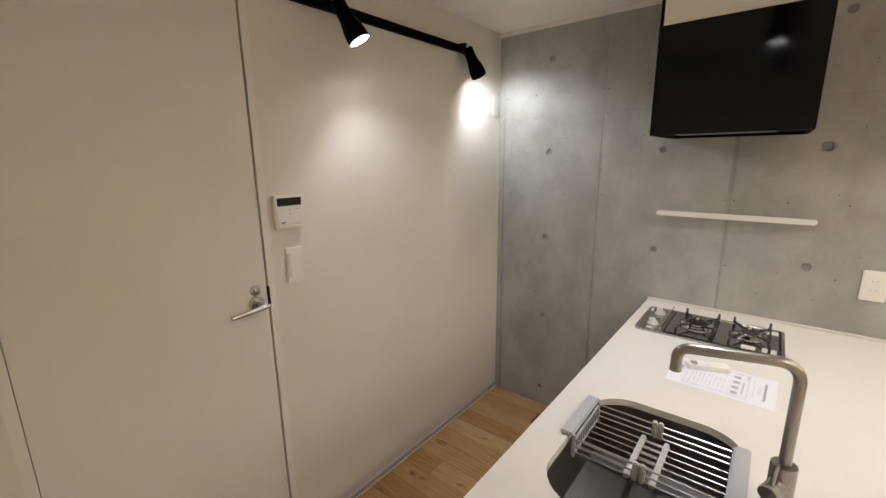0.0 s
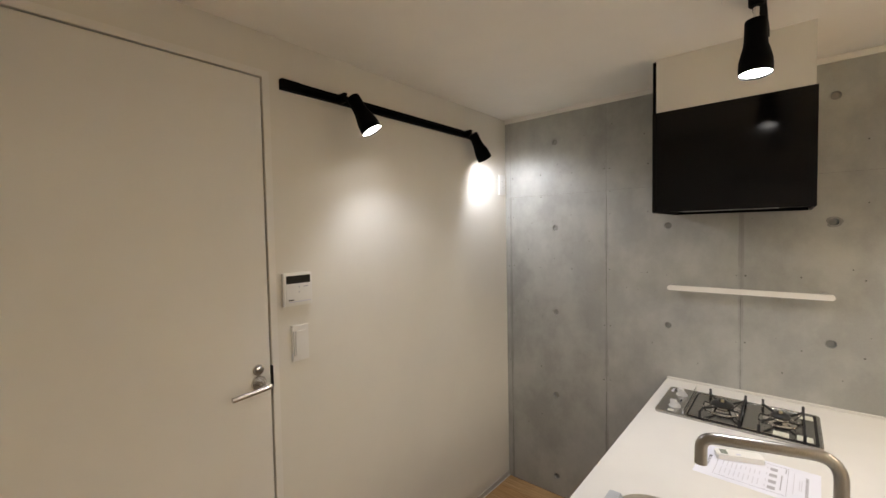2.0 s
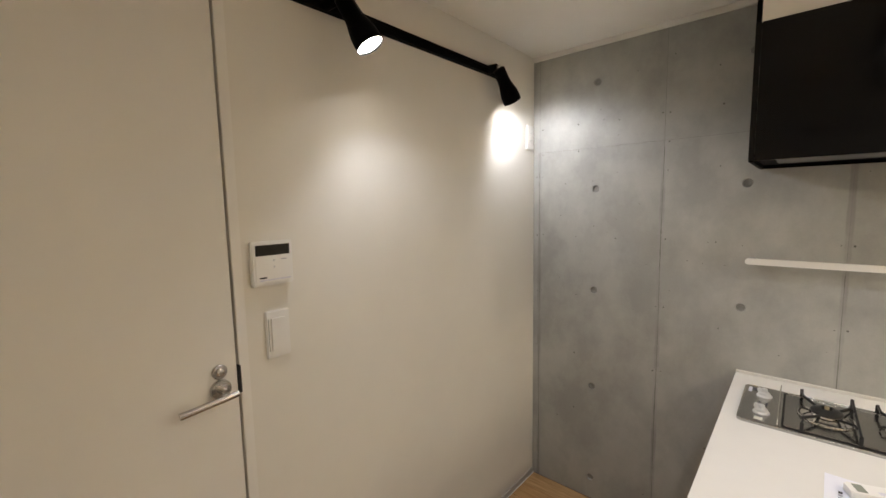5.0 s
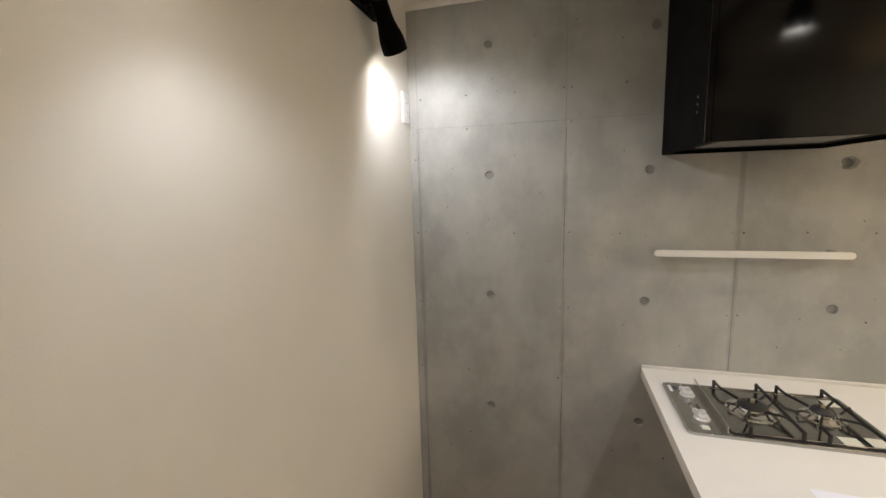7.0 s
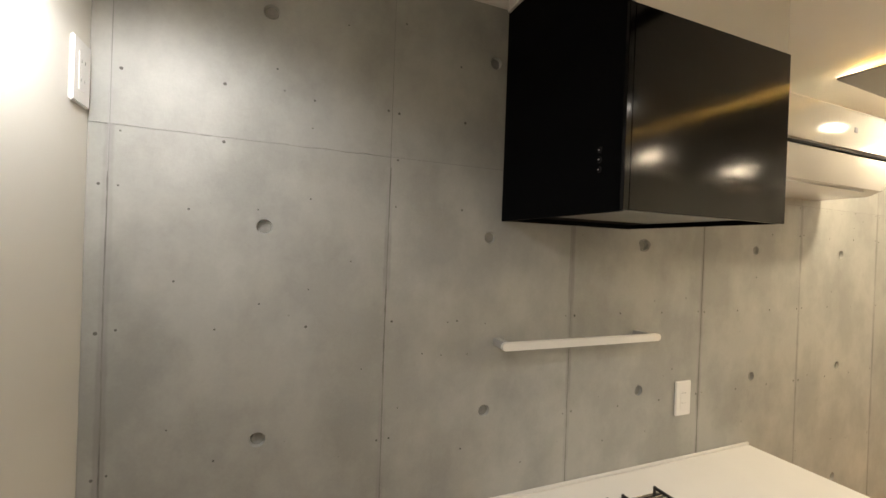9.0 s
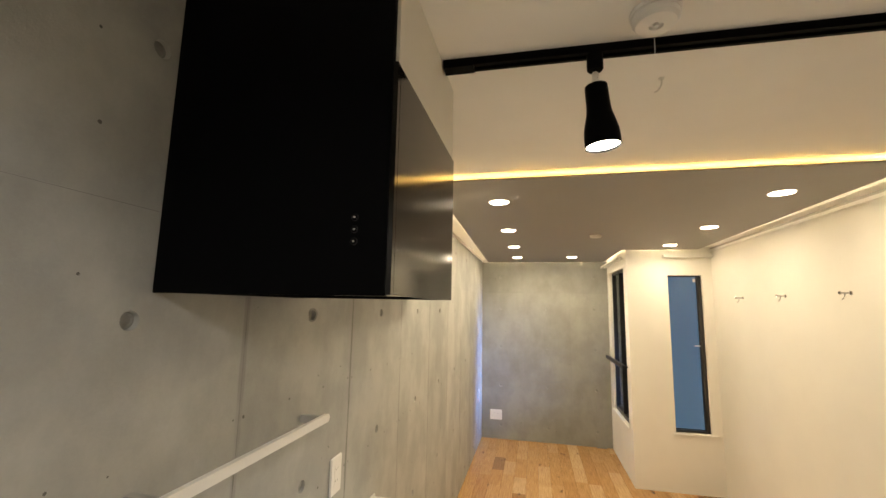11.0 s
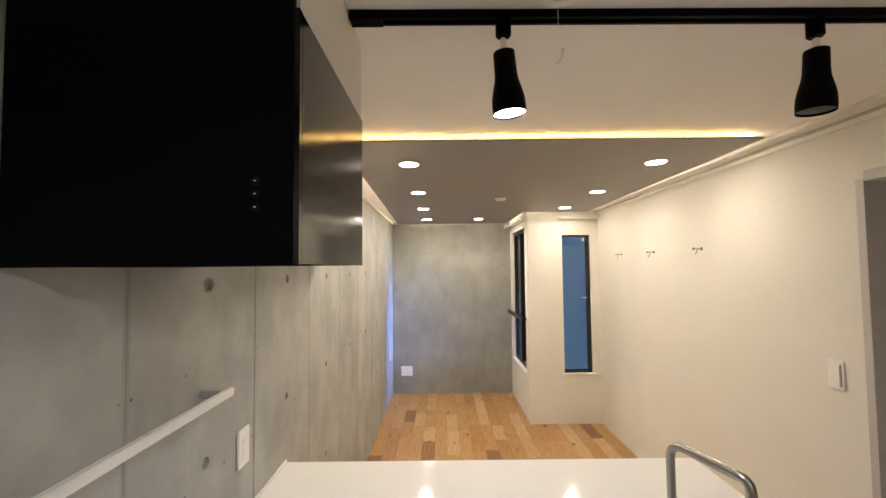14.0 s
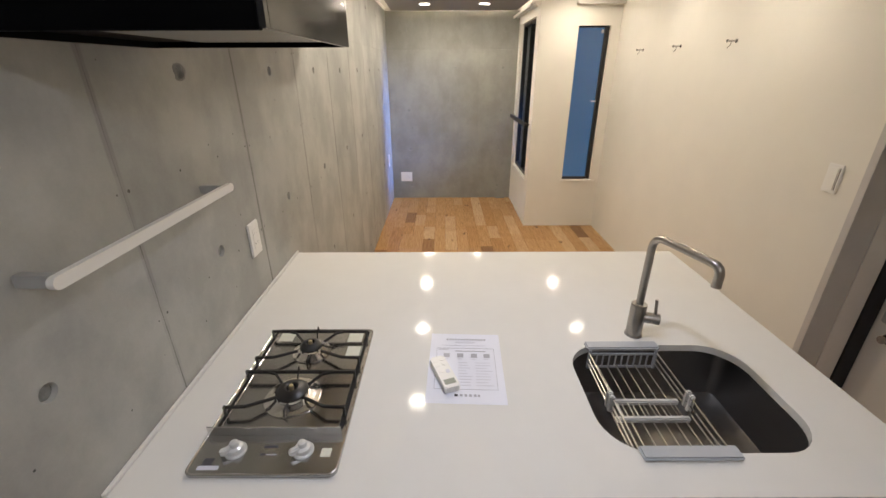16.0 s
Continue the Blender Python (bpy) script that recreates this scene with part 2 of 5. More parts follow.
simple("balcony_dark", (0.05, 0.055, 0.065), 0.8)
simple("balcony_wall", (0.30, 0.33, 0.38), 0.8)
steel_material("brushed_steel", (0.48, 0.475, 0.46), 0.19, (1, 18, 1))
steel_material("tap_steel", (0.39, 0.37, 0.34), 0.30, (9, 9, 1))
steel_material("sink_steel", (0.27, 0.258, 0.247), 0.38, (14, 1, 14))
steel_material("filter_steel", (0.30, 0.30, 0.29), 0.35, (8, 1, 1))
steel_material("chrome", (0.80, 0.80, 0.80), 0.08, (1, 1, 1))
steel_material("wire_steel", (0.56, 0.55, 0.52), 0.28, (1, 1, 1))
steel_material("lever_steel", (0.62, 0.60, 0.57), 0.24, (1, 12, 1))
glass_material("clear_glass", (0.95, 0.97, 0.97), 0.02)
glass_material("recessed_glass", (0.80, 0.86, 0.90), 0.02, 1.16)
glow("lamp_cool", (1.0, 0.96, 0.90), 40)
glow("lamp_warm", (1.0, 0.90, 0.76), 14)
glow("led_gold", GOLD, 38.0)
glow("led_cream", (1.0, 0.86, 0.60), 50.0)
glow("dusk_backdrop", (0.050, 0.17, 0.31), 0.55)
_nt = MATS["dusk_backdrop"].node_tree
_nt.links.new(mixed(_nt, ramp(_nt, noise_of(_nt, 0.9, 2, 0.5, (1, 1, 0.5)), 0.35, 0.65), (0.036, 0.135, 0.265), (0.066, 0.205, 0.355)), _nt.nodes["Principled BSDF"].inputs["Emission Color"])

# ---- mesh helpers ----


def link_mesh(name, bm, material, smooth=None):
    me = bpy.data.meshes.new(name)
    bmesh.ops.recalc_face_normals(bm, faces=bm.faces)
    bm.to_mesh(me)
    bm.free()
    me.materials.append(MATS[material])
    if smooth is not None:
        me.polygons.foreach_set("use_smooth", [True] * len(me.polygons))
        me.set_sharp_from_angle(angle=radians(smooth))
    return new(name, me)


def part(name, bm, material, parent, label="", smooth=35):
    ob = link_mesh(name, bm, material, smooth)
    if parent is not None:
        ob.parent = parent
    if label:
        tagged(ob, label)
    return ob


def thing(name, place, label, category, group="", kind=""):
    ob = new(name)
    ob.empty_display_size = 0.05
    ob.location = place
    bpy.context.view_layer.update()
    return tagged(ob, label, category, group, kind)


def child(name, bm, material, parent, label="", smooth=35):
    """A part given in world metres, put under a thing that stands elsewhere."""
    ob = part(name, bm, material, None, label, smooth)
    ob.parent = parent
    bpy.context.view_layer.update()
    ob.matrix_parent_inverse = parent.matrix_world.inverted()
    return ob


def solid(name, bm, material, label, category, kind="", smooth=35, group=""):
    return tagged(link_mesh(name, bm, material, smooth), label, category, group, kind)


def box(x0, x1, y0, y1, z0, z1, bevel=0.0, bm=None, seg=2):
    bm = bm or bmesh.new()
    r = bmesh.ops.create_cube(bm, size=1)
    bmesh.ops.transform(bm, verts=r["verts"], matrix=Matrix.Translation(((x0 + x1) / 2, (y0 + y1) / 2, (z0 + z1) / 2)) @ Matrix.Diagonal((x1 - x0, y1 - y0, z1 - z0, 1)))
    if bevel:
        es = list({e for v in r["verts"] for e in v.link_edges})
        bmesh.ops.bevel(bm, geom=es, offset=bevel, segments=seg, affect="EDGES")
    return bm


def frame_to(d):
    return Vector(d).normalized().to_track_quat("Z", "Y").to_matrix().to_4x4()


def lathe(profile, n=28, m=None, bm=None, cap=True):
    """A turned shape from (radius, height) pairs along local z."""
    bm = bm or bmesh.new()
    m = m or Matrix()
    rings = []
    for r, z in profile:
        rings.append([bm.verts.new(m @ Vector((r * math.cos(2 * math.pi * i / n), r * math.sin(2 * math.pi * i / n), z))) for i in range(n)])
    for a, b in zip(rings, rings[1:]):
        for i in range(n):
            bm.faces.new((a[i], a[(i + 1) % n], b[(i + 1) % n], b[i]))
    if cap:
        bm.faces.new(rings[0])
        bm.faces.new(rings[-1])
    return bm


def tube(points, r, n=10, bm=None, closed=False, flat=None):
    """A round bar along points; flat=(a, b): half width and half height of a rectangular one."""
    bm = bm or bmesh.new()
    pts = [Vector(p) for p in points]
    rings = []
    up = None
    for i, p in enumerate(pts):
        a, b = pts[max(0, i - 1)], pts[min(len(pts) - 1, i + 1)]
        if closed:
            a, b = pts[i - 1], pts[(i + 1) % len(pts)]
        d = (b - a).normalized()
        if up is None:
            up = Vector((0, 0, 1)) if abs(d.z) < 0.9 else Vector((1, 0, 0))
        s = d.cross(up).normalized()
        up = s.cross(d).normalized()
        if flat:
            ring = [p + s * u * flat[0] + up * v * flat[1] for u, v in ((-1, -1), (1, -1), (1, 1), (-1, 1))]
        else:
            ring = [p + r * (math.cos(2 * math.pi * k / n) * s + math.sin(2 * math.pi * k / n) * up) for k in range(n)]
        rings.append([bm.verts.new(v) for v in ring])
    m = len(rings[0])
    pairs = list(zip(rings, rings[1:])) + ([(rings[-1], rings[0])] if closed else [])
    for a, b in pairs:
        for i in range(m):
            bm.faces.new((a[i], a[(i + 1) % m], b[(i + 1) % m], b[i]))
    if not closed:
        bm.faces.new(rings[0])
        bm.faces.new(rings[-1])
    return bm


def bend(points, radius, n=8):
    """Points of a polyline with its corners rounded."""
    pts = [Vector(p) for p in points]
    out = [pts[0]]
    for a, b, c in zip(pts, pts[1:], pts[2:]):
        r = min(radius, (a - b).length * 0.49, (c - b).length * 0.49)
        p, q = b + (a - b).normalized() * r, b + (c - b).normalized() * r
        for i in range(n + 1):
            t = i / n
            out.append((1 - t) ** 2 * p + 2 * t * (1 - t) * b + t * t * q)
    return out + [pts[-1]]


def prism(outline, z0, z1, bm=None):
    bm = bm or bmesh.new()
    lo = [bm.verts.new((x, y, z0)) for x, y in outline]
    hi = [bm.verts.new((x, y, z1)) for x, y in outline]
    bm.faces.new(lo)
    bm.faces.new(hi)
    k = len(lo)
    for i in range(k):
        bm.faces.new((lo[i], lo[(i + 1) % k], hi[(i + 1) % k], hi[i]))
    return bm


def rounded(x0, x1, y0, y1, r, n=6):
    out = []
    for cx, cy, a in ((x1 - r, y1 - r, 0), (x0 + r, y1 - r, 90), (x0 + r, y0 + r, 180), (x1 - r, y0 + r, 270)):
        out += [(cx + r * math.cos(radians(a + 90 * i / n)), cy + r * math.sin(radians(a + 90 * i / n))) for i in range(n + 1)]
    return out


def moved(bm, m):
    bmesh.ops.transform(bm, verts=bm.verts, matrix=m)
    return bm


# ---- the room ----
W, N, S, E = -1.42, 2.29, -0.06, 4.46
BX, BY = 3.34, 0.705
CEIL_K, CEIL_L, STEP = 2.310, 2.279, -0.452

solid("floor", box(W - 0.15, E + 0.15, S - 0.45, N + 0.15, -0.12, -0.012), "plinth_dark", "floor laid with oak planks of mixed tone", "floor", "structure")
solid("ceiling_kitchen", box(W - 0.15, STEP, S - 0.45, N + 0.15, CEIL_K, CEIL_K + 0.25), "ceiling_paper", "cream papered kitchen ceiling", "ceiling", "structure")
solid("ceiling_living", box(STEP, E + 0.15, S - 0.45, N + 0.15, CEIL_L, CEIL_K + 0.25), "ceiling_paper", "cream papered lower ceiling over the counter and room", "ceiling", "structure")

# west wall with the door opening
DY0, DY1, DZ = 0.036, 0.705, 2.157
_bm = box(W - 0.15, W, S - 0.45, DY0, 0, CEIL_K)
box(W - 0.15, W, DY1, N + 0.15, 0, CEIL_K, bm=_bm)
box(W - 0.15, W, DY0, DY1, DZ, CEIL_K, bm=_bm)
solid("wall_west", _bm, "wallpaper", "cream papered wall under the spotlight track", "wall", "structure")
solid("wall_west_backing", box(W - 0.22, W - 0.151, S - 0.45, N + 0.15, 0, CEIL_K), "wallpaper", "plain wall behind the white door", "wall", "structure")

# south wall with the entrance opening
OX0, OX1, OZ = -0.36, 0.552, 2.0
_bm = box(W, OX0, S - 0.14, S, 0, CEIL_K - 0.001)
box(OX1, BX + 0.1, S - 0.14, S, 0, CEIL_L - 0.001, bm=_bm)
box(OX0, OX1, S - 0.14, S, OZ, CEIL_L - 0.001, bm=_bm)
solid("wall_south", _bm, "wallpaper", "cream papered wall with hooks and a switch", "wall", "structure")

# the jutting window corner
WIN_W = (0.030, 0.332, 0.527, 1.997)
WIN_N = (3.50, 4.31, 0.50, 2.09)
T = 0.12
_bm = box(BX, BX + T, S, WIN_W[0], 0, CEIL_L - 0.001)
box(BX, BX + T, WIN_W[1], BY, 0, CEIL_L - 0.001, bm=_bm)
box(BX, BX + T, WIN_W[0], WIN_W[1], 0, WIN_W[2], bm=_bm)
box(BX, BX + T, WIN_W[0], WIN_W[1], WIN_W[3], CEIL_L - 0.001, bm=_bm)
solid("wall_window_west", _bm, "wallpaper", "cream papered wall round a tall narrow window", "wall", "structure")
_bm = box(BX + T, WIN_N[0], BY - T, BY, 0, CEIL_L - 0.001)
box(WIN_N[1], E, BY - T, BY, 0, CEIL_L - 0.001, bm=_bm)
box(WIN_N[0], WIN_N[1], BY - T, BY, 0, WIN_N[2], bm=_bm)
box(WIN_N[0], WIN_N[1], BY - T, BY, WIN_N[3], CEIL_L - 0.001, bm=_bm)
solid("wall_window_north", _bm, "wallpaper", "cream papered wall round a black framed window", "wall", "structure")

# concrete walls: backing, then panels with tie holes
wall_north = solid("wall_north", box(W - 0.15, E + 0.15, N + 0.014, N + 0.16, 0, CEIL_K), "concrete", "fair-faced concrete wall with tie holes and joints", "wall", "structure")
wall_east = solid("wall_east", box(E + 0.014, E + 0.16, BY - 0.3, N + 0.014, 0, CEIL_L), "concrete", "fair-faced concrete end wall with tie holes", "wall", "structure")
solid("trim_north_kitchen", box(W, STEP, N - 0.008, N + 0.014, 2.285, CEIL_K, 0.002), "trim_white", "cream trim strip above the concrete", "trim", "structure")
solid("trim_north_living", box(0.05, E, N - 0.010, N + 0.014, 2.255, CEIL_L, 0.002), "trim_white", "cream trim strip above the concrete", "trim", "structure")
solid("trim_east", box(E - 0.010, E + 0.014, BY, N - 0.010, 2.248, CEIL_L, 0.002), "trim_white", "cream trim strip above the concrete", "trim", "structure")
solid("trim_south_wall", box(STEP + 0.01, BX, S, S + 0.009, CEIL_L - 0.054, CEIL_L - 0.032, 0.002), "trim_white", "white trim strip high on the wall", "trim", "structure")
solid("trim_south", box(STEP + 0.01, BX, S, S + 0.083, CEIL_L - 0.016, CEIL_L, 0.002), "trim_white", "white trim strip along the ceiling edge", "trim", "structure")
# flat grey strip stands in for the shade inside the groove
solid("trim_south_groove_shade", box(STEP + 0.01, BX, S, S + 0.003, CEIL_L - 0.0315, CEIL_L - 0.0165), "skirting", "grey strip painted as the shade of a groove between two trim strips", "trim", "structure")
solid("baseboard_west", box(W, W + 0.006, DY1 + 0.027, N, 0, 0.030, 0.001), "skirting", "thin grey skirting strip at the floor", "baseboard", "structure")
solid("trim_floor_west", box(W + 0.006, W + 0.010, DY1 + 0.027, N, -0.001, 0.003, 0.001), "trim_white", "white sealant line along the skirting", "trim", "structure")


def panel_mesh(u0, u1, z0, z1, holes, place):
    """A formwork panel: cells with round recesses; place(u, z, depth) gives metres."""
    bm = bmesh.new()
    cuts = [z0] + [(a[1] + b[1]) / 2 for a, b in zip(holes, holes[1:])] + [z1]

    def ring(pts):
        return [bm.verts.new(place(*p)) for p in pts]

    if not holes:
        bm.faces.new(ring([(u0, z0, 0), (u1, z0, 0), (u1, z1, 0), (u0, z1, 0)]))
    for (hu, hz), a, b in zip(holes, cuts, cuts[1:]):
        outer = []
        k = 6
        for (pu, pz), (qu, qz) in (((u0, a), (u1, a)), ((u1, a), (u1, b)), ((u1, b), (u0, b)), ((u0, b), (u0, a))):
            outer += [(pu + (qu - pu) * i / k, pz + (qz - pz) * i / k, 0) for i in range(k)]
        ang = [math.atan2(p[1] - hz, p[0] - hu) for p in outer]

        def circle(r, d):
            return ring([(hu + r * math.cos(t), hz + r * math.sin(t), d) for t in ang])

        rings = [ring(outer), circle(0.0178, 0), circle(0.0163, 0.004), circle(0.0152, 0.0105)]
        n = len(outer)
        for p, q in zip(rings, rings[1:]):
            for i in range(n):
                bm.faces.new((p[i], p[(i + 1) % n], q[(i + 1) % n], q[i]))
        bm.faces.new(rings[-1])
    # rim that goes back to the wall
    edge = [(u0, z0), (u1, z0), (u1, z1), (u0, z1)]
    f, g = ring([(u, z, 0) for u, z in edge]), ring([(u, z, 0.0139) for u, z in edge])
    for i in range(4):
        bm.faces.new((f[i], f[(i + 1) % 4], g[(i + 1) % 4], g[i]))
    return bm


def on_north(u, z, d):
    return Vector((u, N + d, z))


def on_east(u, z, d):
    return Vector((E + d, u, z))


HOLE_Z = (0.115, 0.616, 1.119, 1.620, 2.123)
SEAM_X = [-1.383 + 0.598 * i for i in range(10)]
SEAM_Z = 1.818
GAP = 0.0010
_cols = [(W, SEAM_X[0], None)] + [(a, b, (a + b) / 2 + 0.002) for a, b in zip(SEAM_X, SEAM_X[1:])] + [(SEAM_X[-1], E + 0.014, 4.29)]
for _a, _b, _c in _cols:
    for _z0, _z1 in ((0.0, SEAM_Z), (SEAM_Z, 2.285)):
        _h = [(_c, z) for z in HOLE_Z if _c and _z0 < z < _z1]
        part("concrete_panel", panel_mesh(_a + GAP, _b - GAP, _z0 + 0.0006, _z1 - 0.0006, _h, on_north), "concrete_long", wall_north, smooth=40)
def ragged_joint(x, z0, z1, width, seed):
    """An uneven vertical seam line left by the formwork, slightly proud of its groove."""
    rng = random.Random(seed)
    n = int((z1 - z0) / 0.016)
    bm = bmesh.new()
    le, ri = [], []
    for i in range(n + 1):
        z = z0 + (z1 - z0) * i / n
        c = x + 0.0012 * math.sin(7.3 * z + seed) + rng.uniform(-0.0005, 0.0005)
        w = width * (0.55 + 0.45 * math.sin(4.1 * z + 2.3 * seed) ** 2) * rng.uniform(0.65, 1.25)
        le.append(bm.verts.new((c - w * rng.uniform(0.4, 0.6), N - 0.0003, z)))
        ri.append(bm.verts.new((c + w * rng.uniform(0.4, 0.6), N - 0.0003, z)))
    for i in range(n):
        bm.faces.new((le[i], ri[i], ri[i + 1], le[i + 1]))
    r = bmesh.ops.extrude_face_region(bm, geom=bm.faces[:])
    bmesh.ops.translate(bm, verts=[v for v in r["geom"] if isinstance(v, bmesh.types.BMVert)], vec=(0, 0.0014, 0))
    return bm


for _i, _x in enumerate(SEAM_X):
    part("joint", box(_x - 0.004, _x + 0.004, N + 0.0006, N + 0.0139, 0.0, 2.285), "mortar", wall_north, smooth=None)
    _top, _wide = {0: (1.72, 0.0034), 1: (1.79, 0.0040), 2: (1.28, 0.0034), 3: (2.20, 0.0046)}.get(_i, (0.9 + 0.15 * (_i % 3), 0.0030))
    part("joint", ragged_joint(_x, 0.0, _top, _wide, _i), "joint_stain" if _i == 3 else "joint_seam", wall_north, smooth=None)
part("joint", box(SEAM_X[1], E, N + 0.0006, N + 0.0139, SEAM_Z - 0.002, SEAM_Z + 0.002), "mortar", wall_north, smooth=None)
_bm = bmesh.new()
_rng = random.Random(8)
_line = [(W + 0.04 + i * 0.0145, SEAM_Z + 0.0012 * math.sin(i * 0.9) + _rng.uniform(-0.0008, 0.0008)) for i in range(42)]
_lo = [_bm.verts.new((x, N - 0.0004, z - _rng.uniform(0.0004, 0.0012))) for x, z in _line]
_hi = [_bm.verts.new((x, N - 0.0004, z + _rng.uniform(0.0003, 0.0010))) for x, z in _line]
for _i in range(41):
    _bm.faces.new((_lo[_i], _lo[_i + 1], _hi[_i + 1], _hi[_i]))
_r0 = bmesh.ops.extrude_face_region(_bm, geom=_bm.faces[:])
bmesh.ops.translate(_bm, verts=[v for v in _r0["geom"] if isinstance(v, bmesh.types.BMVert)], vec=(0, 0.002, 0))
part("ragged_joint", _bm, "joint_dark", wall_north, "ragged dark cold joint", smooth=None)
SEAM_Y = [BY, 1.165, 1.752, N + 0.0]
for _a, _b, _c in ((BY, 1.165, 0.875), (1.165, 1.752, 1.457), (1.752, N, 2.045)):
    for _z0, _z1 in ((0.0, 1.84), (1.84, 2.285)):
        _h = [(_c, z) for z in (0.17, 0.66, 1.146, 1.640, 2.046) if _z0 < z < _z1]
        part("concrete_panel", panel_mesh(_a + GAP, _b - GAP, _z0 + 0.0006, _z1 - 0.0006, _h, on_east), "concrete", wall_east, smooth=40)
for _y in (1.165, 1.752):
    part("joint", box(E + 0.0005, E + 0.0139, _y - 0.004, _y + 0.004, 0, 2.285), "mortar", wall_east, smooth=None)

_plug = bpy.data.meshes.new("tie_plug")
_bm = lathe([(0.0150, -0.001), (0.0150, 0.0010), (0.0130, 0.0016), (0.0105, 0.0007), (0.0030, 0.0004)], 20)
bmesh.ops.recalc_face_normals(_bm, faces=_bm.faces)
_bm.to_mesh(_plug)
_bm.free()
_plug.materials.append(MATS["plug_grey"])
for _a, _b, _c in _cols[1:]:
    for _z in HOLE_Z:
        _o = new("tie_plug", _plug)
        _o.matrix_world = pose(_c, N + 0.0100, _z, 90)
        _o.parent = wall_north
for _c in (0.875, 1.457, 2.045):
    for _z in (0.17, 0.66, 1.146, 1.640, 2.046):
        _o = new("tie_plug", _plug)
        _o.matrix_world = pose(E + 0.0100, _c, _z, 0, -90)
        _o.parent = wall_east

# nail marks of the formwork, in rows
_mark = bpy.data.meshes.new("nail_mark")
_bm = lathe([(0.0040, 0), (0.0034, 0.0005)], 10)
_bm.to_mesh(_mark)
_bm.free()
_mark.materials.append(MATS["mark_grey"])
_rng = random.Random(5)
for _i, _x in enumerate(SEAM_X[:8]):
    for _z in (0.165, 0.47, 0.775, 1.080, 1.385, 1.690, 1.810, 1.936):
        for _dx in (-0.014, 0.018, 0.207, 0.400):
            if _rng.random() < {1.385: 0.95, 1.810: 0.7, 1.080: 0.8, 1.690: 0.7}.get(_z, 0.55) * (1 if _i < 5 else 0.6):
                _o = new("nail_mark", _mark)
                _o.matrix_world = pose(_x + _dx + _rng.uniform(-0.004, 0.004), N + 0.0002, _z + _rng.uniform(-0.004, 0.004), 90)
                _o.scale = [_rng.uniform(0.55, 1.1)] * 2 + [1]
                _o.parent = wall_north
# stray air holes
for _x, _z in ((-0.879, 1.543), (-0.979, 1.472), (-0.904, 2.134), (-0.607, 1.379), (-0.489, 1.371), (-0.623, 1.289), (-0.544, 1.287), (-0.843, 1.267), (-0.743, 1.156), (-1.097, 1.659), (-1.265, 1.165), (-0.982, 1.865)):
    _o = new("nail_mark", _mark)
    _o.matrix_world = pose(_x, N + 0.0002, _z, 90)
    _o.scale = (0.5, 0.5, 1)
    _o.parent = wall_north
# mortar smears round two patched tie holes
for _x, _z, _r in ((0.116, 1.619, 0.0175),):
    _bm = bmesh.new()
    _rim = [i * 0.2618 for i in range(24)]
    _in = [_bm.verts.new((_x + _r * math.cos(a), N - 0.0012, _z + _r * math.sin(a))) for a in _rim]
    _out = [_bm.verts.new((_x + _r * (1.42 + 0.20 * math.sin(3 * a + 9 * _x) + 0.08 * math.sin(7 * a)) * math.cos(a), N - 0.0012, _z + _r * (1.38 + 0.16 * math.cos(2 * a)) * math.sin(a))) for a in _rim]
    for _i in range(24):
        _bm.faces.new((_in[_i], _in[(_i + 1) % 24], _out[(_i + 1) % 24], _out[_i]))
    _r0 = bmesh.ops.extrude_face_region(_bm, geom=_bm.faces[:])
    bmesh.ops.translate(_bm, verts=[v for v in _r0["geom"] if isinstance(v, bmesh.types.BMVert)], vec=(0, 0.0018, 0))
    part("mortar_patch", _bm, "mortar", wall_north)

# hung grey ceiling panel with hidden light strips
SLAB = [(0.805, 0.125), (3.295, 0.062), (3.295, 0.755), (4.40, 0.755), (4.40, 2.207), (0.805, 2.098)]
SZ, SLAB_T = 2.2445, 0.007
tagged(link_mesh("ceiling_panel", prism(SLAB, SZ, SZ + SLAB_T), "slab_grey", 30), "grey painted hung ceiling panel with downlights", "ceiling panel", "", "structure")


def led_strip(p, q, light="led_cream"):
    """A flat light tape from p to q on top of the hung panel."""
    p, q = Vector((*p, SZ + SLAB_T)), Vector((*q, SZ + SLAB_T))
    ob = thing("led_strip", (p + q) / 2, "warm yellow light strip hidden above the grey ceiling panel", "light strip", "light strips of the ceiling panel")
    up = Vector((0, 0, 1))
    child("tape", tube([p + up * 0.0012, q + up * 0.0012], 0, flat=(0.005, 0.0009)), "white_plastic", ob)
    child("diodes", tube([p + up * 0.0032, q + up * 0.0032], 0, flat=(0.003, 0.0009)), light, ob)


led_strip((0.845, 0.17), (0.845, 2.06), "led_gold")
led_strip((0.86, 2.070), (4.36, 2.176))
led_strip((4.378, 0.80), (4.378, 2.16))
led_strip((0.86, 0.152), (3.25, 0.092))
led_strip((3.275, 0.11), (3.275, 0.72))
led_strip((3.32, 0.775), (4.36, 0.775))


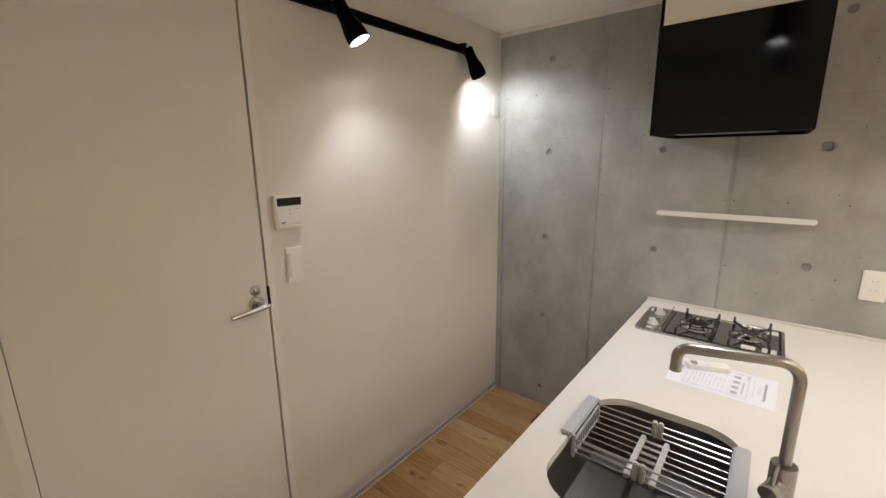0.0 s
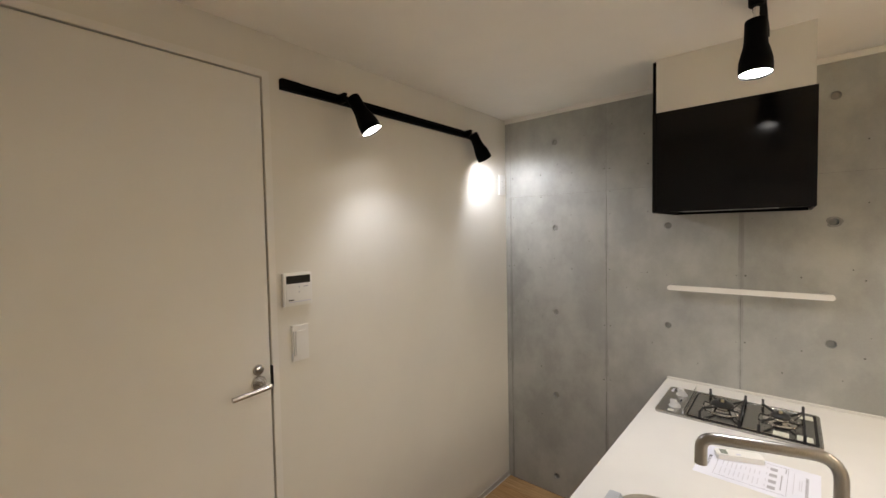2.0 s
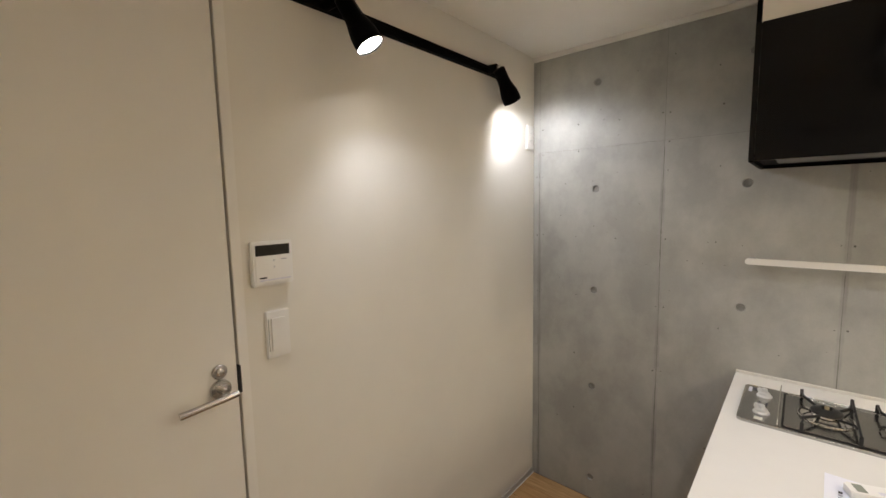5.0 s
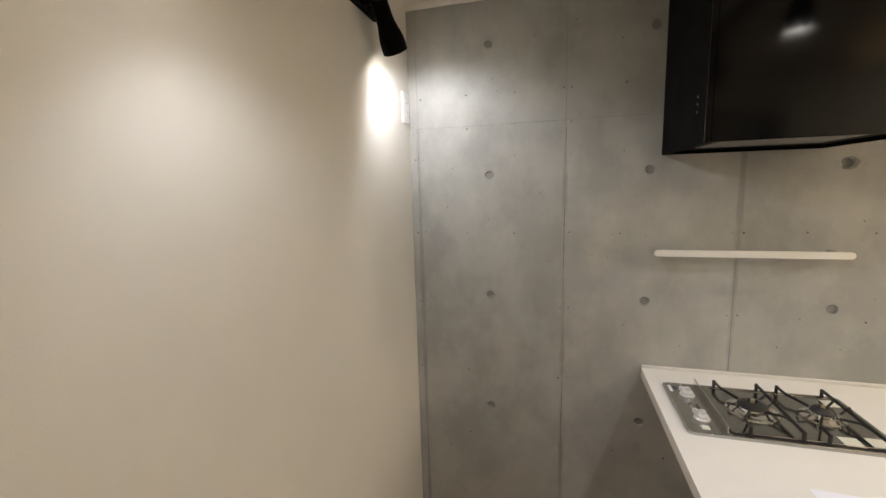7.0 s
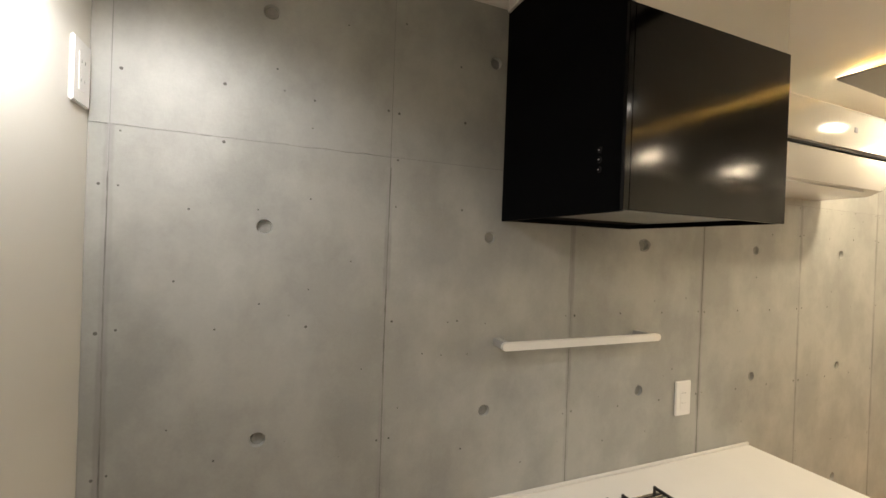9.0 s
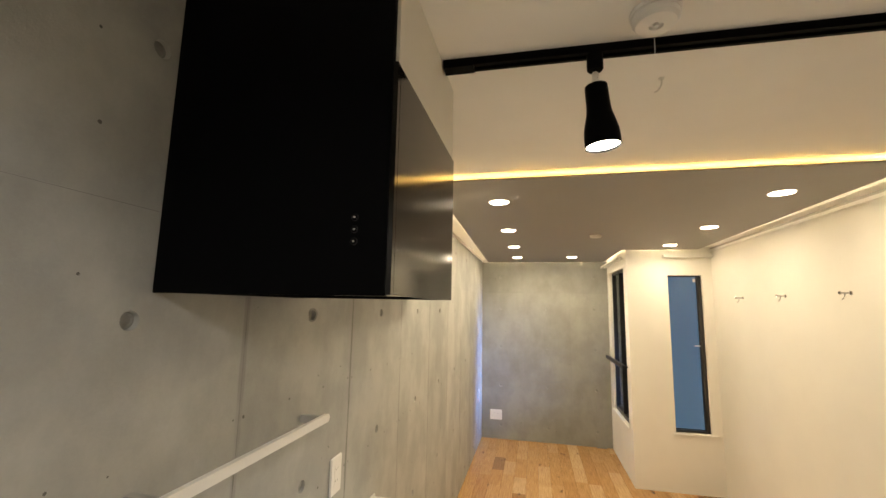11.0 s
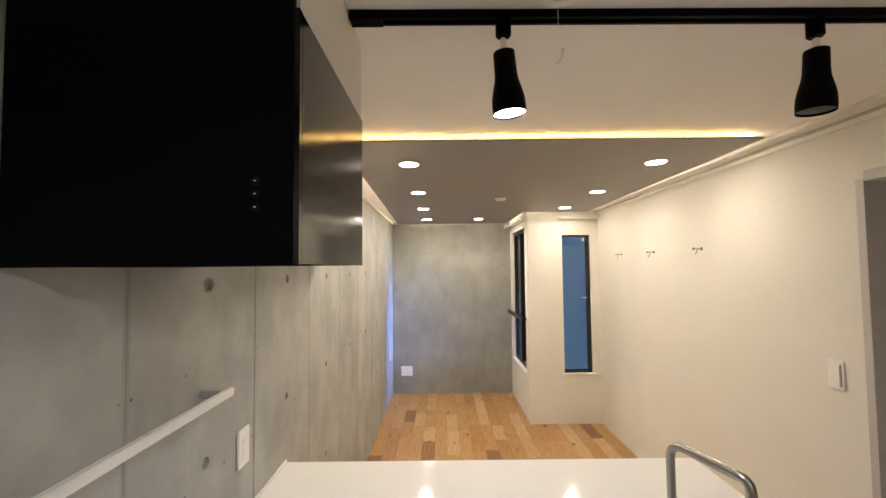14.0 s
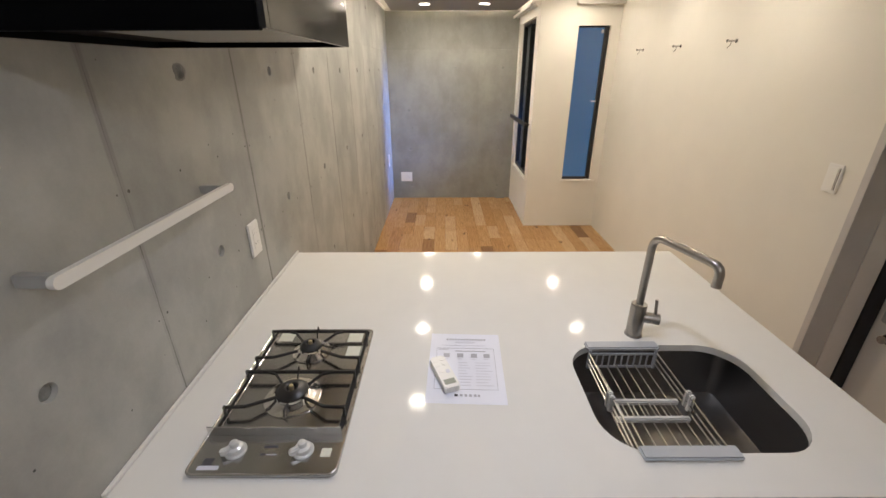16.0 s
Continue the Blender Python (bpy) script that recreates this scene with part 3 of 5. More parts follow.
# ---- doors ----
def white_door():
    d = tagged(new("door_1"), "closed flush white door with a steel lever", "door", "", "structure")
    d.location = (W, DY0, 0)
    bpy.context.view_layer.update()
    child("door_leaf", box(W - 0.038, W - 0.001, DY0 + 0.0015, DY1 - 0.006, 0.006, DZ - 0.005, 0.0012), "door_paint", d)
    # black sheet behind the leaf, painted as the dark of the door gap
    child("gap_shade", box(W - 0.060, W - 0.040, DY0, DY1, 0, DZ), "gap_black", d)
    child("casing", box(W - 0.002, W + 0.0022, DY1 + 0.001, DY1 + 0.026, 0, DZ + 0.024, 0.0008), "trim_white", d)
    child("casing", box(W - 0.002, W + 0.0022, DY0 - 0.026, DY0 - 0.001, 0, DZ + 0.024, 0.0008), "trim_white", d)
    child("casing", box(W - 0.002, W + 0.0022, DY0 - 0.001, DY1 + 0.001, DZ + 0.001, DZ + 0.024, 0.0008), "trim_white", d)
    child("strike_plate", box(W - 0.010, W + 0.003, DY1 - 0.004, DY1 + 0.004, 1.070, 1.146, 0.001), "rubber_black", d)
    face = frame_to((1, 0, 0))
    at = Matrix.Translation((W - 0.001, 0.655, 1.096)) @ face
    h = child("door_handle", lathe([(0.026, 0), (0.026, 0.006), (0.024, 0.009), (0.0095, 0.010), (0.0095, 0.038)], 28, at), "lever_steel", d, "brushed steel lever handle")
    child("lever", tube([(W + 0.042, 0.682, 1.088), (W + 0.043, 0.655, 1.086), (W + 0.043, 0.549, 1.079)], 0.0085, 12), "lever_steel", h)
    at = Matrix.Translation((W - 0.001, 0.655, 1.143)) @ face
    t = child("thumb_turn", lathe([(0.019, 0), (0.019, 0.005), (0.017, 0.007), (0.010, 0.0075), (0.010, 0.012), (0.008, 0.013)], 24, at), "lever_steel", d)
    return d


white_door()


def entrance_door():
    d = tagged(new("door_2"), "closed white entrance door in a grey steel frame", "door", "", "structure")
    d.location = (OX1, S, 0)
    bpy.context.view_layer.update()
    y1, y0 = S - 0.0005, -0.42
    child("jamb", box(OX1 - 0.003, OX1 + 0.03, -0.168, y1 + 0.003, 0, OZ, 0.001), "jamb_grey", d)
    child("jamb", box(OX1 - 0.006, OX1 + 0.03, -0.263, -0.169, 0, OZ, 0.001), "jamb_light", d, "lighter grey steel frame")
    child("gasket", box(OX1 - 0.016, OX1 + 0.03, -0.332, -0.264, 0, OZ, 0.001), "rubber_black", d)
    child("jamb", box(OX0 - 0.03, OX0 + 0.012, -0.345, y1 + 0.003, 0, OZ, 0.001), "jamb_grey", d)
    child("head", box(OX0 + 0.012, OX1 - 0.003, -0.345, y1 + 0.003, OZ - 0.012, OZ + 0.03, 0.001), "jamb_grey", d)
    child("door_leaf", box(OX0 + 0.012, OX1 - 0.016, -0.377, -0.334, 0.005, OZ - 0.014, 0.001), "door_paint", d)
    at = Matrix.Translation((0.458, -0.334, 0.53)) @ frame_to((0, 1, 0))
    child("knob", lathe([(0.022, 0), (0.022, 0.006), (0.012, 0.010), (0.012, 0.022), (0.018, 0.026), (0.017, 0.034)], 20, at), "brushed_steel", d)
    child("lock_case", box(0.440, 0.500, -0.334, -0.307, 0.60, 0.68, 0.006), "bracket_grey", d)
    return d


entrance_door()
solid("wall_entrance", box(OX0 - 0.2, OX1 + 0.2, -0.51, -0.44, 0, CEIL_L), "wallpaper", "plain wall behind the entrance door", "wall", "structure")


# ---- windows ----
def window_west():
    y0, y1, z0, z1 = WIN_W
    w = tagged(new("window_1"), "tall narrow black framed window with dusk outside", "window", "", "structure")
    w.location = (BX, (y0 + y1) / 2, z0)
    bpy.context.view_layer.update()
    xs = (BX + 0.028, BX + 0.075)
    child("window_frame", box(*xs, y0, y0 + 0.034, z0, z1, 0.002), "window_black", w)
    child("window_frame", box(*xs, y1 - 0.010, y1, z0, z1, 0.002), "window_black", w)
    child("window_frame", box(*xs, y0 + 0.034, y1 - 0.010, z1 - 0.014, z1, 0.002), "window_black", w)
    child("window_frame", box(*xs, y0 + 0.034, y1 - 0.010, z0, z0 + 0.020, 0.002), "window_black", w)
    p = child("pane", box(BX + 0.052, BX + 0.057, y0 + 0.034, y1 - 0.010, z0 + 0.020, z1 - 0.014), "clear_glass", w, smooth=None)
    p.visible_shadow = False
    child("sticker", box(BX + 0.0505, BX + 0.0515, y0 + 0.042, y0 + 0.066, z1 - 0.062, z1 - 0.030), "label_cream", w)
    child("latch", box(BX + 0.034, BX + 0.050, y0 + 0.020, y0 + 0.085, z0 + 0.790, z0 + 0.802, 0.003), "white_plastic", w)
    child("window_sill", box(BX - 0.014, BX + 0.030, y0 - 0.045, y1 + 0.020, z0 - 0.018, z0 - 0.001, 0.003), "trim_white", w, "white sill board")


def window_north():
    x0, x1, z0, z1 = WIN_N
    w = tagged(new("window_2"), "black framed window with a guard rail", "window", "", "structure")
    w.location = ((x0 + x1) / 2, BY, z0)
    bpy.context.view_layer.update()
    ys = (BY - 0.075, BY - 0.028)
    mid = (x0 + x1) / 2
    for a, b in ((x0, x0 + 0.035), (mid - 0.02, mid + 0.02), (x1 - 0.035, x1)):
        child("window_frame", box(a, b, *ys, z0, z1, 0.002), "window_black", w)
    for a, b in ((x0 + 0.035, mid - 0.02), (mid + 0.02, x1 - 0.035)):
        child("window_frame", box(a, b, *ys, z1 - 0.03, z1, 0.002), "window_black", w)
        child("window_frame", box(a, b, *ys, z0, z0 + 0.04, 0.002), "window_black", w)
        p = child("pane", box(a, b, BY - 0.070, BY - 0.065, z0 + 0.04, z1 - 0.03), "recessed_glass", w, smooth=None)
        p.visible_shadow = False
    child("window_sill", box(x0 - 0.01, x1 + 0.01, BY - 0.028, BY + 0.010, z0 - 0.018, z0 - 0.001, 0.003), "trim_white", w, "white sill board")
    for z in (1.62, 1.40):
        child("sticker", box(x0 + 0.04, x0 + 0.10, BY - 0.0645, BY - 0.0635, z, z + 0.10), "label_cream", w)


window_west()
window_north()
_g = thing("guard_rail", (3.9, BY, 1.08), "dark flat guard rail across the window", "rail")
child("bar", box(3.44, 4.40, BY + 0.030, BY + 0.056, 1.062, 1.106, 0.004), "window_black", _g)
for _x in (3.46, 4.38):
    child("bracket", tube([(_x, BY + 0.045, 1.085), (_x, BY - 0.0005, 1.085)], 0.012, 10), "window_black", _g)

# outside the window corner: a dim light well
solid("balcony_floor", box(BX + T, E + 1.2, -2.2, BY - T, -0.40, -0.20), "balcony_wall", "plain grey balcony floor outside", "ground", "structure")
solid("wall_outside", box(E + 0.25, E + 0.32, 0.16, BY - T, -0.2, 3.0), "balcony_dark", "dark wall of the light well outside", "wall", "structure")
solid("backdrop", box(E + 1.2, E + 1.25, -2.2, BY + 0.4, 0.0, 3.4), "dusk_backdrop", "plain blue dusk outside the windows", "backdrop", "structure")
solid("backdrop_side", box(BX + T - 0.1, E + 1.2, -2.25, -2.2, 0.0, 3.4), "dusk_backdrop", "plain blue dusk outside the windows", "backdrop", "structure")


def curtain_rail(p, q, nrm):
    p, q, nrm = Vector(p), Vector(q), Vector(nrm)
    ob = thing("curtain_rail", (p + q) / 2, "cream double curtain rail above a window", "curtain rail", "curtain rails")
    for off in (0.035, 0.075):
        child("rail", tube([p + nrm * off, q + nrm * off], 0, flat=(0.008, 0.012)), "white_plastic_worn", ob)
    for t in (0.08, 0.92):
        c = p.lerp(q, t)
        child("bracket", tube([c + nrm * 0.001, c + nrm * 0.085], 0, flat=(0.008, 0.004)), "white_plastic_worn", ob)


curtain_rail((BX, 0.38, 2.178), (BX, -0.05, 2.178), (-1, 0, 0))
curtain_rail((3.40, BY, 2.175), (4.42, BY, 2.175), (0, 1, 0))


# ---- lights that one sees ----
def downlight(x, y):
    ob = thing("downlight", (x, y, SZ), "round recessed downlight in the grey ceiling panel", "downlight", "downlights of the ceiling panel")
    at = Matrix.Translation((x, y, SZ)) @ frame_to((0, 0, -1))
    child("ring", lathe([(0.060, -0.0005), (0.060, 0.003), (0.050, 0.0035), (0.049, 0.0015), (0.049, -0.0005)], 28, at, cap=False), "trim_white", ob)
    child("lamp", lathe([(0.0535, 0.0036), (0.0535, 0.0044), (0.045, 0.0056)], 28, at), "lamp_warm", ob)


for _x, _y in DOWNLIGHTS:
    downlight(_x, _y)


def track_spot(spot, mount, lit=True, wall=False):
    """A bell-shaped spotlight on its swivel; mount: the point on the track."""
    p, d = spot
    mount = Vector(mount)
    ob = thing("track_spotlight", mount, "black bell-shaped track spotlight, " + ("lit" if lit else "unlit"), "spotlight", "track spotlights")
    out = Vector((1, 0, 0)) if wall else Vector((0, 0, -1))
    at = Matrix.Translation(mount) @ frame_to(out)
    child("adapter", lathe([(0.019, -0.012), (0.019, 0.024), (0.016, 0.028)], 20, at), "matte_black", ob)
    child("swivel", tube([mount + out * 0.024, mount + out * 0.040, p + d * 0.004], 0.0075, 10), "chrome", ob, "chrome swivel joint")
    axis = Matrix.Translation(p) @ frame_to(d) @ Matrix.Diagonal((0.965, 0.965, 1.10, 1))
    body = [(0.020, 0.0), (0.0265, 0.003), (0.027, 0.010), (0.028, 0.050), (0.030, 0.066), (0.036, 0.086), (0.0405, 0.104), (0.0420, 0.122), (0.0415, 0.140), (0.0400, 0.140), (0.0395, 0.124), (0.0395, 0.118)]
    hs = child("housing", lathe(body, 32, axis, cap=False), "matte_black", ob)
    child("cap", lathe([(0.0005, -0.0004), (0.020, 0.0)], 32, axis, cap=False), "matte_black", hs)
    child("lens", lathe([(0.0005, 0.1375), (0.0300, 0.1370), (0.0395, 0.1350), (0.0395, 0.1320)], 32, axis, cap=False), "lamp_cool" if lit else "rubber_black", hs, "glowing lens" if lit else "dark lens")
    return ob


track_spot(SPOT_1, (W + 0.032, 1.015, 2.147), wall=True)
track_spot(SPOT_2, (W + 0.032, 1.850, 2.150), wall=True)
track_spot(SPOT_3, (-0.097, 1.465, CEIL_L - 0.032))
track_spot(SPOT_4, (-0.083, 0.695, CEIL_L - 0.032), lit=False)


def light_track(p, q, back, side):
    """A lighting track from p to q, its back on a surface whose inward normal is -back."""
    p, q, back = Vector(p), Vector(q), Vector(back)
    ob = thing("light_track", (p + q) / 2, "black lighting track with spotlights on it", "light track", "lighting tracks")
    prof = [(-0.017, 0.0), (-0.017, 0.020), (-0.008, 0.020), (-0.008, 0.013), (0.008, 0.013), (0.008, 0.020), (0.017, 0.020), (0.017, 0.0)]
    s = Vector(side)
    bm = bmesh.new()
    a = [bm.verts.new(p + s * u - back * v) for u, v in prof]
    b = [bm.verts.new(q + s * u - back * v) for u, v in prof]
    for i in range(8):
        bm.faces.new((a[i], a[(i + 1) % 8], b[(i + 1) % 8], b[i]))
    child("rail", bm, "matte_black", ob)
    d = (q - p).normalized()
    for c, e in ((p, d), (q, -d)):
        m = c + e * 0.035 - back * 0.0115
        h = s * 0.018
        bm = tube([c - e * 0.002 - back * 0.0115, c + e * 0.075 - back * 0.0115], 0, flat=(0.018, 0.0112) if abs(s.z) < 0.5 else (0.0112, 0.018))
        child("feed_cap", bm, "matte_black", ob)
    return ob


light_track((W, 0.770, 2.147), (W, 1.972, 2.150), (-1, 0, 0), (0, 0, 1))
light_track((-0.098, 1.832, CEIL_L), (-0.086, 0.16, CEIL_L), (0, 0, 1), (1, 0, 0))


def smoke_alarm():
    ob = thing("smoke_alarm", (-0.200, 1.357, CEIL_L), "round white smoke alarm with a pull cord", "smoke alarm")
    at = Matrix.Translation((-0.200, 1.357, CEIL_L)) @ frame_to((0, 0, -1))
    child("base", lathe([(0.050, 0), (0.050, 0.008), (0.048, 0.010)], 32, at), "white_plastic", ob)
    child("cover", lathe([(0.046, 0.010), (0.046, 0.022), (0.040, 0.030), (0.020, 0.033), (0.014, 0.033), (0.012, 0.027), (0.001, 0.027)], 32, at, cap=False), "white_plastic", ob)
    child("test_button", lathe([(0.006, 0.028), (0.005, 0.034)], 12, at), "white_plastic_worn", ob)
    child("pull_cord", tube([(-0.165, 1.352, CEIL_L - 0.02), (-0.164, 1.351, CEIL_L - 0.055), (-0.165, 1.352, CEIL_L - 0.075)], 0.0008, 6), "white_plastic", ob)


smoke_alarm()
_o = thing("ceiling_hook", (0.10, 1.275, CEIL_L), "small pale hook screwed into the ceiling", "hook")
child("hook", tube(bend([(0.075, 1.270, CEIL_L), (0.075, 1.270, CEIL_L - 0.018), (0.085, 1.276, CEIL_L - 0.03), (0.10, 1.280, CEIL_L - 0.026)], 0.01, 4), 0.0022, 8), "white_plastic_worn", _o)
child("plate", lathe([(0.008, 0), (0.007, 0.003)], 14, Matrix.Translation((0.075, 1.270, CEIL_L)) @ frame_to((0, 0, -1))), "white_plastic_worn", _o)
_o = thing("heat_sensor", (2.40, 1.12, SZ), "small cream sensor on the grey ceiling panel", "sensor")
child("cover", lathe([(0.046, 0), (0.046, 0.010), (0.036, 0.018), (0.012, 0.020)], 24, Matrix.Translation((2.40, 1.12, SZ)) @ frame_to((0, 0, -1))), "white_plastic_worn", _o)


# ---- switches, sockets, remote panel ----
def on_wall(o, nrm):
    """Local x along the wall to the viewer's right, y up, z out of the wall."""
    z = Vector(nrm).normalized()
    y = Vector((0, 0, 1))
    x = y.cross(z)
    m = Matrix((x, y, z)).transposed().to_4x4()
    return Matrix.Translation(o) @ m


def plate(name, o, nrm, w, h, label, category, bits):
    ob = thing(name, o, label, category, "wall plates")
    m = on_wall(o, nrm)
    child("cover_plate", moved(box(-w / 2, w / 2, -h / 2, h / 2, 0, 0.008, 0.003), m), "white_plastic", ob)
    holder = ob
    for nm, (x0, x1, y0, y1, d), material in bits:
        made = child(nm, moved(box(x0, x1, y0, y1, 0.0075, 0.008 + d, min(0.001, d * 0.4)), m), material, ob if nm != "slot" else holder)
        if nm == "insert":
            holder = made
    return ob


def socket_bits(cols=1):
    bits = []
    for c in range(cols):
        cx = (c - (cols - 1) / 2) * 0.046
        bits.append(("insert", (cx - 0.0165, cx + 0.0165, -0.036, 0.036, 0.0012), "white_plastic"))
        for cy in (0.020, -0.016):
            bits.append(("slot", (cx - 0.0085, cx - 0.0065, cy - 0.004, cy + 0.004, 0.0016), "gap_black"))
            bits.append(("slot", (cx + 0.0065, cx + 0.0085, cy - 0.004, cy + 0.004, 0.0016), "gap_black"))
    return bits


SWITCH = [("rocker", (-0.021, 0.021, -0.046, 0.046, 0.004), "white_plastic"), ("groove", (-0.0285, -0.0265, -0.046, 0.046, 0.0006), "joint_grey")]
plate("light_switch", (W, 0.815, 1.206), (1, 0, 0), 0.070, 0.135, "white wide-rocker light switch below a control panel", "light switch", SWITCH)
plate("light_switch", (0.703, S, 1.190), (0, 1, 0), 0.074, 0.122, "white wide-rocker light switch beside the entrance", "light switch", [("rocker", (-0.021, 0.021, -0.046, 0.046, 0.004), "white_plastic"), ("groove", (0.024, 0.027, -0.046, 0.046, 0.0006), "gap_black")])
plate("wall_socket", (0.325, N, 1.074), (0, -1, 0), 0.076, 0.124, "white double wall socket above the counter", "wall socket", socket_bits())
plate("wall_socket", (W, 2.240, 1.898), (1, 0, 0), 0.074, 0.124, "white wall socket high by the corner", "wall socket", socket_bits())
plate("wall_socket", (E, 2.105, 0.294), (-1, 0, 0), 0.150, 0.124, "white wide socket plate on the end wall", "wall socket", socket_bits(2))
plate("wall_socket", (4.12, N, 0.58), (0, -1, 0), 0.076, 0.150, "white socket plate on the long concrete wall", "wall socket", socket_bits())


def remote_panel():
    o = Vector((W, 0.8075, 1.408))
    m = on_wall(o, (1, 0, 0))
    ob = thing("water_heater_control", o, "white wall control panel with a dark display", "control panel")
    child("housing", moved(box(-0.0585, 0.0585, -0.0605, 0.0605, 0, 0.017, 0.003), m), "white_plastic", ob)
    child("display", moved(box(-0.047, 0.049, 0.022, 0.051, 0.0165, 0.0182, 0.0005), m), "dark_glass", ob, "dark display strip")
    child("cover", moved(box(-0.049, 0.051, -0.052, 0.020, 0.0165, 0.0186, 0.0006), m), "white_plastic", ob)
    for x, y in ((0.002, 0.008), (0.002, -0.010)):
        child("button", moved(box(x - 0.002, x + 0.002, y - 0.002, y + 0.002, 0.018, 0.0194, 0.0004), m), "print_grey", ob)
    child("print", moved(box(0.022, 0.038, 0.008, 0.011, 0.018, 0.0190), m), "print_grey", ob)
    child("logo", moved(box(-0.040, -0.020, -0.040, -0.036, 0.018, 0.0190), m), "print_dark", ob)
    child("stripe", moved(box(-0.040, 0.048, -0.047, -0.043, 0.018, 0.0190), m), "print_light", ob)


remote_panel()


def coat_hook(x):
    o = Vector((x, S, 1.767))
    ob = thing("coat_hook", o, "short steel wall hook", "hook", "coat hooks in a row")
    at = Matrix.Translation(o) @ frame_to((0, 1, 0))
    child("rose", lathe([(0.011, 0), (0.011, 0.004), (0.006, 0.005)], 20, at), "brushed_steel", ob)
    child("peg", lathe([(0.0048, 0.004), (0.0048, 0.048), (0.0085, 0.050), (0.0085, 0.056), (0.0065, 0.058)], 18, at), "brushed_steel", ob)
    child("lower_prong", tube([o + Vector((0, 0.030, -0.004)), o + Vector((0, 0.034, -0.024)), o + Vector((0, 0.046, -0.036))], 0.0026, 10), "brushed_steel", ob)
    return ob


for _x in (2.77, 2.182, 1.583):
    coat_hook(_x)


# ---- wall bar, air conditioner ----
def wall_bar():
    ob = thing("wall_bar", (-0.18, N, 1.315), "white flat bar on two grey wall brackets", "rail")
    x0, x1, y, z, r = -0.472, 0.121, 2.221, 1.319, 0.0115
    out = [(x1 - r + r * math.cos(a), r * math.sin(a)) for a in [radians(-90 + 15 * i) for i in range(13)]]
    out += [(x0 + r + r * math.cos(a), r * math.sin(a)) for a in [radians(90 + 15 * i) for i in range(13)]]
    bm = prism(out, -0.006, 0.006)
    moved(bm, Matrix.Translation((0, y, z)) @ Matrix.Rotation(radians(90), 4, "X"))
    child("bar", bm, "bar_white", ob, "white flat bar with round ends")
    for x in (-0.452, 0.088):
        child("bracket", box(x - 0.010, x + 0.010, y + 0.0062, N - 0.0005, z - 0.011, z + 0.011, 0.002), "bracket_grey", ob)


wall_bar()


def air_conditioner():
    x0, x1 = 0.36, 1.15
    ob = thing("air_conditioner", ((x0 + x1) / 2, N, 1.84), "cream wall-mounted air conditioner", "air conditioner")

    def run(prof, a, b, bm=None):
        bm = bm or bmesh.new()
        k = len(prof)
        cuts = [(0.0, 0.070), (0.004, 0.046), (0.014, 0.024), (0.032, 0.008), (0.060, 0.0)]
        stops = [(a + u, v) for u, v in cuts] + [(b - u, v) for u, v in reversed(cuts)]
        rings = [[bm.verts.new((x, y + v * min(1, (N - y) / 0.2), z + v * 0.55 * max(0, (1.99 - z) / 0.14))) for y, z in prof] for x, v in stops]
        bm.faces.new(rings[0]), bm.faces.new(rings[-1])
        for lo, hi in zip(rings, rings[1:]):
            for i in range(k):
                bm.faces.new((lo[i], lo[(i + 1) % k], hi[(i + 1) % k], hi[i]))
        return bm

    body = [(N - 0.001, 1.845), (2.12, 1.845), (2.075, 1.865), (2.055, 1.905), (2.052, 1.965), (2.060, 1.972), (2.060, 2.120), (2.080, 2.130), (N - 0.001, 2.130)]
    child("body", run(body, x0, x1), "gloss_plastic", ob)
    child("front_panel", run([(2.049, 1.985), (2.0485, 2.110), (2.056, 2.124), (2.062, 2.124), (2.062, 1.985)], x0 + 0.004, x1 - 0.004), "gloss_plastic", ob)
    # solid black bar drawn for the shade in the slot
    child("slot", run([(2.048, 1.970), (2.048, 1.977), (2.062, 1.977), (2.062, 1.970)], x0 + 0.012, x1 - 0.012), "gap_black", ob)
    child("flap", run([(2.049, 1.900), (2.046, 1.962), (2.054, 1.964), (2.060, 1.900), (2.078, 1.862), (2.070, 1.860)], x0 + 0.03, x1 - 0.03), "gloss_plastic", ob)
    # solid grey bar, its colour standing in for the outlet's soft shade
    child("outlet_slot", box(x0 + 0.08, x1 - 0.16, 2.088, 2.094, 1.8525, 1.8580), "clip_grey", ob)
    child("emblem", box(x0 + 0.46, x0 + 0.478, 2.0465, 2.049, 2.045, 2.063), "print_grey", ob)


air_conditioner()


# ---- range hood ----
HX0, HX1, HY, HZ0, HZ1 = -0.449, 0.048, 1.834, 1.669, 2.068


